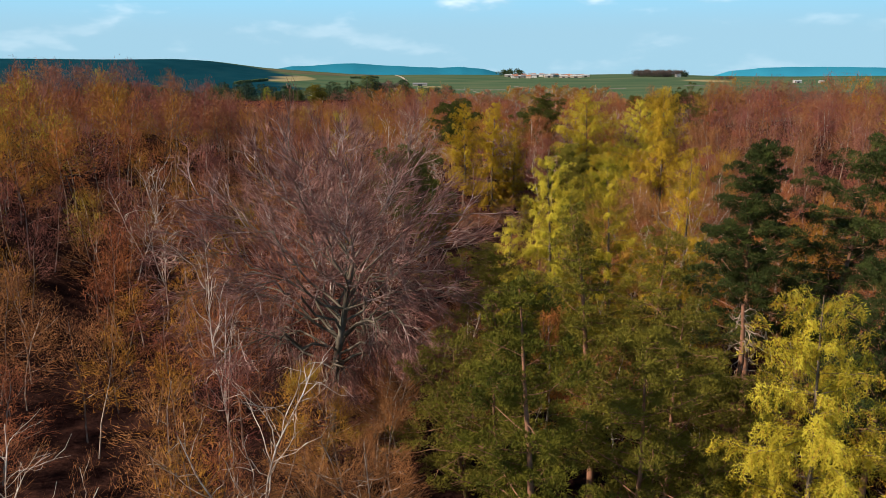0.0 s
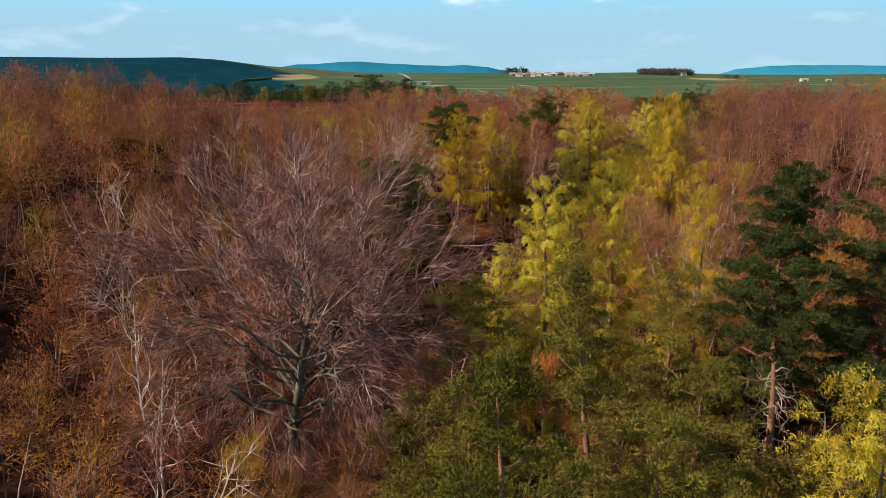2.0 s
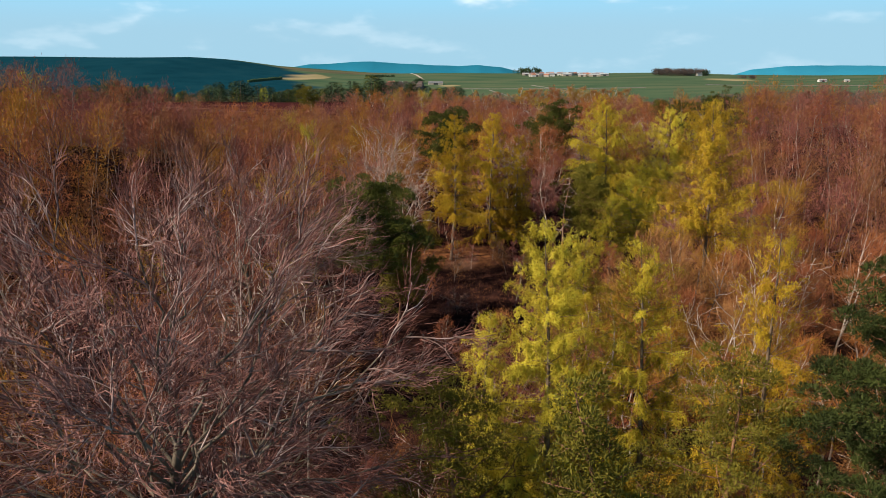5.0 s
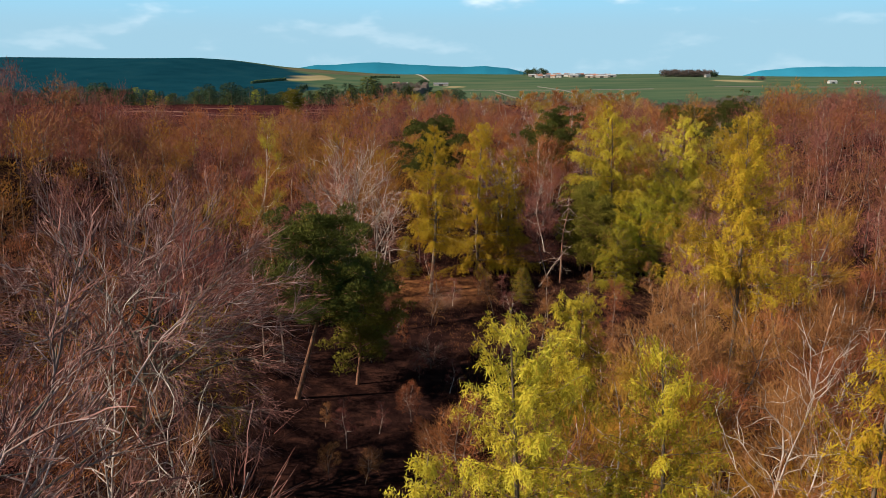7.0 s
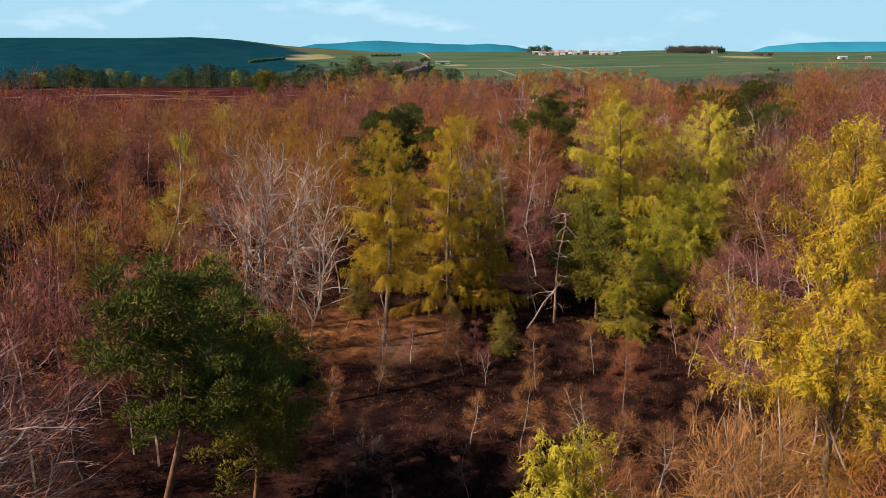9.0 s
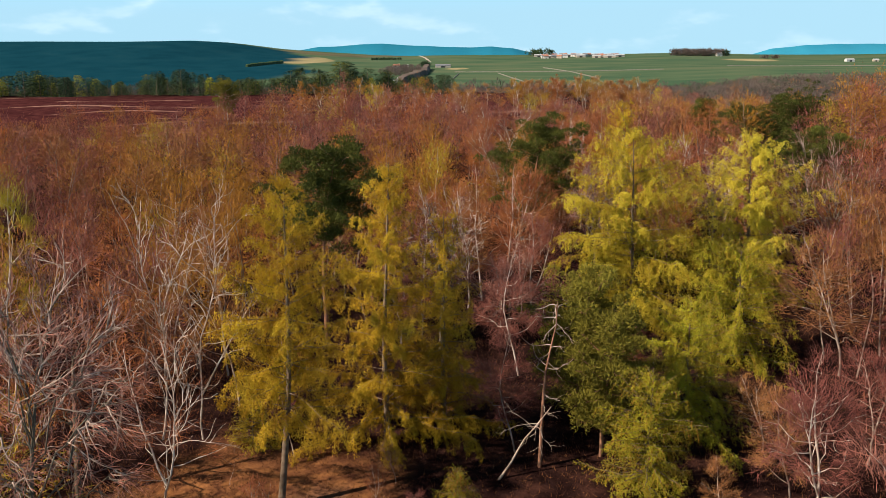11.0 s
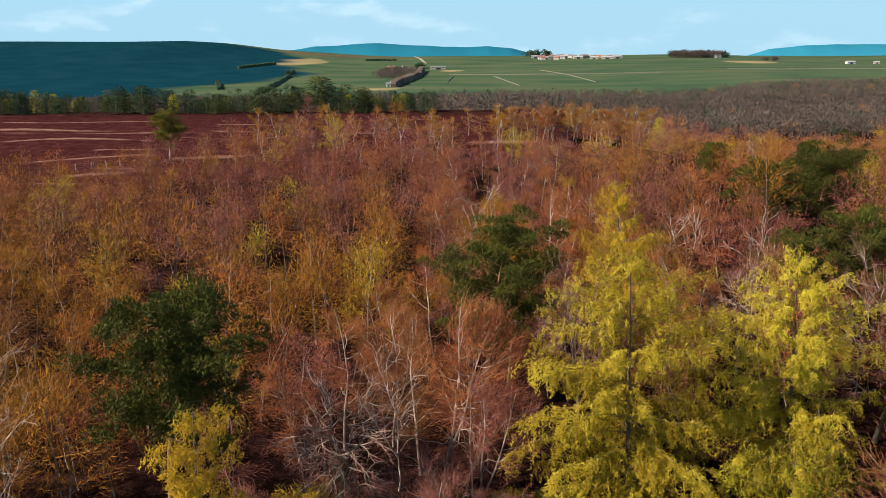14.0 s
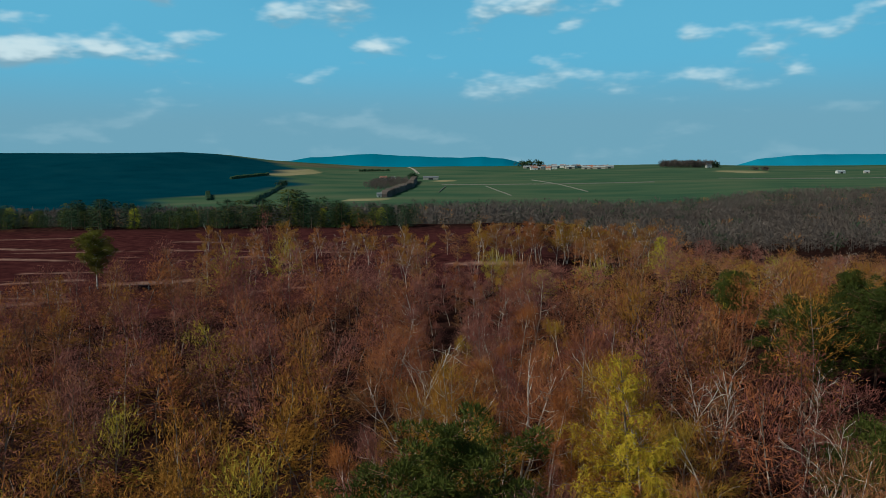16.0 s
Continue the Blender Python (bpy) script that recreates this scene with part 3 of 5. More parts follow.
def foot(x, y, turn=0.0, size=1.0):
    """The pose of a thing that stands on the ground."""
    z = float(ground_z(x, y))
    return pose(x, y, z - 0.05, 0, 0, turn)


def stand(ob, x, y, turn, height, keep=2.0):
    ob.matrix_basis = foot(x, y, turn)
    placed.append((x, y, keep))
    return ob


# broad bare beeches
def beech(x, y, seed, height, radius, label, twigs=9000, turn=0, mats=(BARK_BEECH, TWIG_BEECH), limbs=16, base=0.22, skirt=0.15, girth=0.016):
    bark, pale, haze = beech_geo(seed, height, radius, girth * height, twigs, limbs, base=base, skirt=skirt)
    ob = tree("beech_tree", label, [("trunk", bark, BARK_DULL, "dull grey-green forking trunk and limbs", True), ("bough", pale, mats[0], "pale grey-pink branches", True), ("crown", haze, mats[1], "mauve-brown fine twigs", False)], "bare beeches")
    for o in ob.children:
        if o.name.startswith("bough"):
            tagged(o, kind="stuff")
    return stand(ob, x, y, turn, height, max(radius * 0.36, 2.5))


beech(-8.4, 61.5, 3, 24.2, 11.8, "broad leafless beech with grey limbs and mauve twigs", 42000, limbs=34, base=0.28, skirt=0.2)
beech(-12.4, 95.5, 5, 22.6, 9.6, "leafless beech with rounded mauve crown over dark litter", 26000, limbs=28)
beech(-6.5, 75, 8, 13.5, 6.4, "low spreading leafless beech with brown drooping twigs", 9000, 0, (BARK_DUN, TWIG_BEECH), 14)
beech(-9.5, 144.5, 9, 15.5, 5.0, "bare tree with twisted pale limbs and pinkish twigs", 5000, limbs=10)
beech(11.4, 167.0, 11, 13.4, 2.7, "small bare tree with whitish twisted twigs", 1200, 0, (BARK_DEAD, TWIG_BEECH), 10, 0.3, 1.0)
beech(17.0, 168.5, 12, 8.0, 4.8, "low bare tree with a pinkish rounded crown", 12000, 0, (BARK_BEECH, TWIG_MAUVE), 18)
beech(-3.8, 130.2, 15, 20.4, 4.2, "tall bare tree with twisted whitish limbs", 4000, 0, (BARK_DEAD, TWIG_MAUVE), 13, 0.3, 0.7, 0.008)
beech(39.4, 189.5, 16, 12.4, 2.6, "slender bare tree with a pale grey crown", 2200, 0, (BARK_DEAD, TWIG_BEECH), 9, 0.3, 0.9, 0.011)
beech(26.4, 185.2, 17, 13.4, 2.8, "rounded bare tree with grey-brown twigs", 4000, 0, (BARK_BEECH, TWIG_BEECH), 10, 0.25, 0.8)
beech(48.5, 185, 13, 14.4, 6.0, "bare grey tree beside a larch", 6000, 0, (BARK_DEAD, TWIG_BEECH), 18)
beech(3.9, 122.0, 14, 3.4, 2.0, "low grey bare shrub on dark litter", 1400, 0, (BARK_DEAD, TWIG_BEECH), 8, 0.1)


def larch(x, y, seed, top, radius, label, turn=0, blades=15000, low=0.08, leafy=LEAF_LARCH, power=0.75, lean=(0.0, 0.0)):
    height = top - float(ground_z(x, y))
    close = y < 90 or 140 < y < 156
    bark, spray, leaf = larch_geo(seed, height, radius, int(blades * (2.6 if close else 1.75)), low, power=power, needle=0.038 if close else 0.052, reach=0.24 if close else 0.30, lean=lean)
    ob = tree("larch_tree", label, [("trunk", bark, BARK_LARCH, "straight grey-brown stem with tiers of limbs", True),
                                    ("crown", (leaf, spray), [leafy, TWIG_OCHRE], "yellow-green young needles on hanging shoots", False)], "larches")
    return stand(ob, x, y, turn, height, radius * 1.0 + 0.8)


larch(16.8, 38, 21, 14.3, 6.4, "bright yellow-green larch in new leaf", blades=42000, power=0.55)
larch(22.4, 36.8, 36, 12.4, 4.4, "yellow-green larch crowding a larger one", blades=18000, power=0.55)
larch(9.2, 72.7, 22, 17.2, 5.0, "bright yellow larch with drooping sprays", blades=40000, power=0.55)
larch(14.2, 73.4, 23, 16.1, 4.4, "spreading yellow larch with a slanting stem", blades=26000, power=0.5)
larch(5.4, 74.5, 33, 12.4, 3.2, "low yellow larch with drooping tips", blades=12000)
larch(19.5, 71.2, 24, 17.2, 4.8, "pale yellow larch among brown birches", blades=20000, leafy=LEAF_LARCH_DULL, power=0.6)
larch(8.4, 151.5, 25, 19.4, 5.2, "tall ochre larch with hanging sprays", blades=36000, leafy=LEAF_LARCH_DULL, power=0.62)
larch(12.2, 152.5, 26, 15.9, 3.2, "slender ochre larch beside a taller one", blades=14000, leafy=LEAF_LARCH_DULL, power=0.45)
larch(2.9, 143.4, 27, 19.6, 4.5, "open ochre larch with a clear lower stem", blades=23000, low=0.3, leafy=LEAF_LARCH_DULL, power=0.66, lean=(0.08, 0.12))
larch(28.6, 175, 28, 19.2, 8.6, "large spreading yellow-green larch", low=0.03, blades=60000, power=0.5)
larch(28.8, 154.6, 34, 9.6, 4.2, "low spreading larch with bright green tips", blades=16000, power=0.5, leafy=LEAF_LARCH_GREEN)
larch(35.6, 166.0, 40, 10.6, 5.0, "low wide larch with green drooping sprays", blades=20000, power=0.45, leafy=LEAF_LARCH_GREEN)
larch(24.6, 146.0, 41, 7.4, 3.4, "low green larch with sprays down to the litter", blades=9000, power=0.5, leafy=LEAF_LARCH_GREEN)
larch(13.3, 141.5, 35, 3.6, 1.5, "young green larch on dark litter", blades=1800, leafy=LEAF_LARCH_GREEN)
larch(-0.4, 150.5, 37, 5.6, 1.7, "young yellow-green larch below a tall one", blades=2600)
larch(40.0, 179, 29, 18.4, 7.0, "yellow-green larch with a pointed crown", low=0.03, blades=46000, power=0.55)
larch(25.8, 105.2, 30, 22.2, 4.7, "broad ochre-yellow larch over brown birches", blades=22000, low=0.5, power=0.5, leafy=LEAF_LARCH_DULL)
larch(14.3, 100.6, 38, 10.9, 4.2, "low yellow-green larch with thin pale spires", blades=24000, power=0.5)
larch(11.6, 97.0, 39, 7.6, 3.2, "bushy yellow-green larch beside a taller one", blades=12000, power=0.5)
larch(31.6, 197, 31, 20.6, 5.6, "pointed golden larch standing above birches", blades=24000, leafy=LEAF_LARCH_DULL, power=0.6)
larch(58, 313, 32, 17.4, 3.6, "small bright yellow larch above the birch wood", blades=6000)


def pine(x, y, seed, top, radius, label, low=0.28, leafy=LEAF_PINE, blades=60, dome=0.5, turn=0, lean=(0.0, 0.0), bark=BARK_PINE):
    height = top - float(ground_z(x, y))
    near = y < 68
    wood, leaf = pine_geo(seed, height, radius, low, count=54 if leafy is LEAF_PINE_DARK else 38, blades=int(max(blades, 62) * (1.7 if near else 2.0)), dome=dome, needle=0.050 if near else 0.072, reach=0.20 if near else 0.32, lean=lean, cushion=0.6 if near else 0.9)
    ob = tree("pine_tree", label, [("trunk", wood, bark, "bare trunk and crooked limbs", True), ("crown", leaf, leafy, "tufted needle clumps", False)], "scots pines")
    return stand(ob, x, y, turn, height, radius * 1.0 + 0.5)


pine(4.2, 37, 41, 15.6, 5.2, "bushy green pine with a rounded crown", 0.10, LEAF_PINE_GREEN, 110, 0.62)
pine(9.6, 41, 42, 12.2, 4.8, "olive-green pine with dead lower twigs", 0.12, LEAF_PINE_OLIVE, 90)
pine(21.8, 61, 43, 20.2, 5.0, "tall dark green pine with a bare lower trunk", 0.34, LEAF_PINE_DARK, blades=130, dome=0.62)
pine(27.4, 61.6, 44, 19.8, 5.6, "dark green pine with a flat-topped crown", 0.22, LEAF_PINE_DARK, blades=110)
pine(9.2, 51.4, 45, 17.0, 3.2, "olive-green pine with a thin crown", 0.2, LEAF_PINE_OLIVE, 34, 0.62)
pine(4.8, 65.9, 46, 11.4, 4.4, "low olive pine among leafless trees", 0.15, LEAF_PINE_OLIVE, 42)
pine(1.5, 53, 47, 8.5, 4.0, "low olive pine beside a beech", 0.1, LEAF_PINE_OLIVE, 40)
pine(14.4, 51.5, 48, 10.0, 3.8, "olive pine below a taller dark pine", 0.15, LEAF_PINE_OLIVE, 40)
pine(25.5, 50, 49, 14.5, 5.2, "dark green pine with layered limbs", 0.18, LEAF_PINE_DARK, blades=90)
pine(12.8, 48, 61, 11.0, 4.2, "broad olive pine with a ragged crown", 0.12, LEAF_PINE_OLIVE, 42)
pine(16.8, 49.0, 69, 6.8, 3.0, "low olive pine below a dead trunk", 0.1, LEAF_PINE_OLIVE, 60)
pine(4.0, 46, 62, 10.0, 4.0, "bushy olive pine in a dense clump", 0.12, LEAF_PINE_OLIVE, 42)
pine(16.0, 64, 63, 12.5, 4.2, "olive-green pine with pale dead twigs", 0.15, LEAF_PINE_OLIVE, 40)
pine(-7.0, 114.2, 50, 15.2, 5.0, "dark pine with a leaning reddish trunk", 0.42, blades=84, lean=(0.27, 0.0))
pine(-2.4, 117.8, 68, 9.6, 3.7, "smaller olive pine crowding a taller one", 0.24, LEAF_PINE_OLIVE, blades=60)
pine(-12.2, 134, 51, 7.6, 3.4, "small dark green pine above brown litter", 0.2)
pine(1.8, 167.6, 52, 18.9, 4.7, "dark green pine with a rounded crown", 0.54, blades=80)
pine(19.4, 189, 53, 19.5, 4.8, "dense dark green pine with a rounded crown", 0.36, blades=80)
pine(21.4, 154.5, 54, 11.4, 3.6, "dull green pine behind a dead stem", 0.12, LEAF_PINE_OLIVE)
pine(22.4, 150.4, 70, 10.4, 2.4, "thin olive pine beside a leaning dead stem", 0.2, LEAF_PINE_OLIVE, 44)
pine(63, 236, 55, 18.6, 6.4, "dark green pine with wide tiers", 0.25)
pine(66, 248, 56, 18.8, 4.2, "pointed green pine above brown birches", 0.2, dome=0.62)
pine(55, 233, 57, 17.2, 5.4, "dark green pine among birches", 0.25)
pine(57, 205, 58, 16.8, 5.6, "green pine standing over birches", 0.25)
pine(55, 258, 59, 17.5, 1.9, "slim pine with a tufted top", 0.55)
pine(76, 250, 60, 16.5, 4.6, "dark pine at the edge of the birches", 0.3)
pine(-42.0, 296.7, 67, 20.4, 3.0, "lone olive pine with a white stem on the moor", 0.36, LEAF_PINE_OLIVE, 40, bark=BARK_WHITE)
pine(48.5, 202, 66, 15.0, 4.4, "low dark green pine among leafless trees", 0.2)


placed += [(11.5, 159, 3.0), (11, 162, 3.0), (18, 66, 2.5), (20, 60, 3), (12.5, 66, 3.5), (8, 66, 3), (10, 92, 3.0), (32, 156, 3.5), (37, 156.5, 4.0), (35, 163, 5.5), (36.5, 170, 5.0), (12, 174.5, 3.8), (13, 168, 3.0), (16.5, 144, 3.2), (18.5, 141, 3.0), (12, 33, 4.5), (17, 31, 4.5), (16.5, 182.5, 2.0), (21.5, 183, 1.8), (-1.0, 161, 2.0), (4.0, 161, 1.8), (58, 228, 5.0), (52, 198, 4.0)]


# pale birches whose forked white stems stand out
def pale_birch_geo(seed, height, spread):
    return birch_geo(seed, height, spread, 2000, 0.018, True, 9, 6, 12, crook=0.15, girth=0.78)


pale_kinds = []


def pale_birch(x, y, top, turn=0.0):
    """A pale birch; three shapes are built and then copied at the size that is wanted."""
    k = len(placed) % 3
    if len(pale_kinds) < 3:
        k = len(pale_kinds)
        bark, haze = pale_birch_geo(400 + k, 12.0, 2.6)
        ob = tree("birch_tree", "pale leafless birch with a forked white stem", [("trunk", bark, BARK_WHITE, "white forked trunk and limbs", True), ("crown", haze, WOODS[(3, 3, 0)[k]], "sparse fine twigs", False)], "pale birches")
        pale_kinds.append(ob)
    else:
        ob = copy_thing(pale_kinds[k], pose(0, 0, 0))
    size = (top - float(ground_z(x, y))) / 12.3
    wide = min(size, 1.1)
    ob.matrix_basis = foot(x, y, turn) @ Matrix.Diagonal((wide, wide, size, 1))
    placed.append((x, y, 1.8))


pale_birch(-9.6, 39.4, 12.8, 20)
pale_birch(-5.6, 80.0, 14.2, 110)
pale_birch(-11.5, 86.0, 16.0, 260)
pale_birch(-14.4, 57.3, 14.6, 70)
pale_birch(-19.0, 36.0, 9.5, 140)
pale_birch(20.6, 82.0, 12.5, 200)
pale_birch(25.5, 88.0, 12.0, 250)
pale_birch(28.0, 95.0, 12.5, 20)
pale_birch(-5.2, 162, 17.0, 300)
pale_birch(-7.6, 160, 17.8, 33)
pale_birch(-7.0, 151.7, 16.5, 80)
pale_birch(-4.1, 151.6, 14.5, 200)
pale_birch(-3.5, 142, 13.0, 120)
pale_birch(17.3, 213, 20.0, 10)
pale_birch(31.0, 210.8, 16.3, 160)
pale_birch(41.5, 218, 16.5, 95)
pale_birch(38.0, 214, 16.0, 15)
pale_birch(43.6, 200.5, 16.4, 130)
pale_birch(48.2, 216, 15.0, 210)
pale_birch(51.5, 212, 14.0, 310)
pale_birch(13.5, 178, 13.5, 45)
pale_birch(18.5, 176, 12.5, 260)
pale_birch(-14.0, 178, 14.0, 130)
pale_birch(-30.0, 92, 15.0, 75)
pale_birch(-36.0, 100, 15.0, 175)
pale_birch(70.0, 290, 15.5, 55)
pale_birch(82.0, 300, 15.0, 155)
pale_birch(64.0, 268, 16.0, 235)
pale_birch(95.0, 320, 14.5, 300)


def golden_birch(x, y, top):
    """A birch hung with golden catkins, standing out among brown ones."""
    height = top - float(ground_z(x, y))
    bark, haze = birch_geo(470, height, 2.6, 4200, 0.034, False, 13)
    ob = tree("birch_tree", "birch with golden catkins above brown crowns", [("trunk", bark, BARK_WHITE, "white slim trunk", True), ("crown", haze, TWIG_GOLD, "golden catkins and twigs", False)], "pale birches")
    stand(ob, x, y, 0, height, 2.0)


golden_birch(-21.7, 156.4, 18.8)


# ---- birches: the nearest as things, the rest of the wood as stuff ----
def path_x(y):
    return 24 * np.clip(y / 150, 0, 1)


def open_floor(x, y):
    """Where the wood opens on bare litter."""
    return (-8 < x < 4 and 84 < y < 131) or (-3 < x < 7 and 138 < y < 144) or (-27 < x < -17 and 38 < y < 54)


def thicket(x, y):
    """Where only low brown bushes stand."""
    return (-8 < x < 7 and 80 < y < 147) or (0 < x < 29 and 112 < y < 150) or (20 < x < 36 and 146 < y < 171)


def low_growth(x, y):
    """Tall birches in the midst of the wood, lower ones towards the moor."""
    def step(p, q, f):
        return float(smooth_step(p, q, np.array(f)))
    if thicket(x, y):
        return 0.52
    return 0.96 + 0.24 * step(60, 130, y) - 0.24 * step(190, 245, y) * (1 - step(0, 30, x)) - 0.56 * step(225, 290, y) * step(0, 30, x)


def birch_sites():
    rng = np.random.default_rng(77)
    sites = []
    step = 5.2
    for y in np.arange(-26, 436, step):
        half_l, half_r = 0.57 * max(y, 0) + 34, 0.54 * max(y, 0) + 36
        for x in np.arange(-half_l, half_r, step):
            px, py = x + rng.uniform(-2.4, 2.4), y + rng.uniform(-2.4, 2.4)
            m = float(moor_mask(np.array(px), np.array(py)))
            if (m > 0.25 and not (px > -26 and py < 345 and rng.uniform() < 0.07)) or (py > 404 and px < 36) or (px >= 36 and py > 338 + 8 * math.sin(px * 0.05)) or open_floor(px, py) or (py < 58 and px < 0 and rng.uniform() < 0.25) or (4 < px < 14 and 104 < py < 136 and rng.uniform() < 0.7) or rng.uniform() < 0.07:
                continue
            if any((px - a) ** 2 + (py - b) ** 2 < k * k for a, b, k in placed):
                continue
            sites.append((px, py, rng.uniform(0, 360), rng.uniform(0.60, 1.20) * low_growth(px, py), int(rng.integers(0, 1000)), rng.uniform()))
    for px, py, size in ((-6.4, 52.0, 0.95), (-10.2, 50.0, 0.9), (-3.4, 53.5, 0.8), (-13.0, 52.5, 1.0), (-8.0, 47.0, 0.75), (-17.5, 52.0, 0.9), (-4.6, 57.0, 0.85), (-11.5, 46.0, 0.7), (20.0, 92.0, 1.22), (23.0, 95.0, 1.34), (26.5, 97.0, 1.41), (22.5, 99.5, 1.41), (29.0, 100.5, 1.47), (17.6, 95.0, 0.8), (19.0, 100.0, 1.28), (31.0, 96.0, 1.34), (24.5, 90.5, 0.9), (23.3, 98.2, 1.25), (22.2, 96.0, 1.1), (24.6, 101.5, 1.4), (21.0, 94.0, 1.0), (27.6, 103.0, 1.35)):
        sites.append((px, py, 40 * px, size, int(abs(px) * 10), rng.uniform(0.2, 0.9)))
    brush = np.random.default_rng(83)
    for k in range(34):
        px, py = brush.uniform(-9, 13), brush.uniform(98, 149)
        if any((px - a) ** 2 + (py - b) ** 2 < 2.6 for a, b, c in placed) or any((px - q[0]) ** 2 + (py - q[1]) ** 2 < 4.0 for q in sites):
            continue
        sites.append((px, py, brush.uniform(0, 360), brush.uniform(0.2, 0.44), int(brush.integers(0, 1000)), brush.uniform()))
    for k in range(420):
        py = rng.uniform(168, 286)
        px = rng.uniform(-0.36, 0.30) * py + 8
        if float(moor_mask(np.array(px), np.array(py))) > 0.2 or thicket(px, py):
            continue
        if any((px - a) ** 2 + (py - b) ** 2 < k2 * k2 for a, b, k2 in placed) or any((px - q[0]) ** 2 + (py - q[1]) ** 2 < 5.5 for q in sites):
            continue
        sites.append((px, py, rng.uniform(0, 360), rng.uniform(0.55, 1.0) * low_growth(px, py), int(rng.integers(0, 1000)), rng.uniform()))
    return sites


SITES = birch_sites()
near_first = sorted(range(len(SITES)), key=lambda k: abs(SITES[k][0] - path_x(SITES[k][1])) + 0.12 * abs(SITES[k][1] - 110))
NEAR = set(near_first[:280])

birch_kinds = []
birch_labels = ["slim leafless birch with pale trunk and red-brown twigs", "leafless birch with mauve-brown twigs and whitish bark",
                "birch in bud with ochre twigs and pale trunk", "leafless birch with dull brown twigs",
                "leafless birch with rust-orange twigs", "leafless birch with purple-brown twigs", "birch with golden catkins and pale trunk"]
for k in range(14):
    bark, haze = birch_geo(100 + k, 10.5 + 0.4 * (k % 3), 2.2 + 0.2 * (k % 4), 4200, 0.022, k % 3 == 0, 12)
    kind = k % 7
    birch_kinds.append(tree("birch_tree", birch_labels[kind], [("trunk", bark, BARK_BIRCH, "whitish trunk with dark marks", True),
                                                              ("crown", haze, WOODS[kind], "fine bare twigs", False)], "birches of the wood"))


def birch_kind(u, x, y):
    """Which colour of birch grows where: patches of ochre, mauve and red-brown."""
    f = 0.5 + 0.5 * math.sin(x * 0.045 + 1.3) * math.sin(y * 0.04 + 0.4) + (u - 0.5) * 1.3
    if y < 78 and x < 6:
        return (3, 3, 2, 0, 5)[int(u * 4.99)]
    if thicket(x, y):
        return (3, 5, 3, 0)[int(u * 3.99)]
    if 125 < y < 176 and x > 29:
        return (5, 1, 3, 5, 3)[int(u * 4.99)]
    if y < 125 and x > 12:
        return (2, 3, 3, 2, 0)[int(u * 4.99)] if y > 84 else (3, 0, 3, 4, 2)[int(u * 4.99)]
    if 150 < y < 190 and 4 < x < 30:
        return (5, 1, 0, 3)[int(u * 3.99)]
    if u > 0.965:
        return 6
    return 5 if f < 0.16 else 1 if f < 0.30 else 0 if f < 0.50 else 4 if f < 0.60 else 3 if f < 0.84 else 2


used = set()
for k in sorted(NEAR):
    x, y, turn, size, seed, u = SITES[k]
    kind = birch_kind(u, x, y) + 7 * (seed % 2)
    m = foot(x, y, turn) @ Matrix.Diagonal((size * 1.05, size * 1.05, size, 1))
    if kind not in used:
        used.add(kind)
        birch_kinds[kind].matrix_basis = m
    else:
        ob = copy_thing(birch_kinds[kind], pose(0, 0, 0))
        ob.matrix_basis = m
for k in range(14):
    if k not in used:
        for o in list(birch_kinds[k].children) + [birch_kinds[k]]:
            bpy.data.objects.remove(o)


def merged(name, sites, templates, label, category, mats, kind_of):
    """One mesh of many trees, each a turned and scaled template; templates: (verts, tris, slots)."""
    vs, ts, ms, n = [], [], [], 0
    for x, y, turn, size, seed, u in sites:
        v, t, slot = templates[seed % len(templates)]
        c, s = math.cos(turn), math.sin(turn)
        z = float(ground_z(x, y))
        wide = max(size, 1.08) if y > 180 and size > 0.4 else max(size, 0.98) if size > 0.62 else size * 1.25
        w = v * (wide, wide, size)
        w = np.stack([w[:, 0] * c - w[:, 1] * s + x, w[:, 0] * s + w[:, 1] * c + y, w[:, 2] + z], 1)
        vs.append(w)
        ts.append(t + n)
        ms.append(np.where(slot == 0, 0, 1 + kind_of(u, x, y)))
        n += len(v)
    ob = new(name, mesh_of(name, np.concatenate(vs), np.concatenate(ts), mats, np.concatenate(ms)))
    return tagged(ob, label, category, kind="stuff")


def template(bark, haze):
    a, b = bark.arrays(), haze.arrays()
    v = np.concatenate([a[0], b[0]])
    t = np.concatenate([a[1], b[1] + len(a[0])])
    return v, t, np.concatenate([np.zeros(len(a[1]), int), np.ones(len(b[1]), int)])


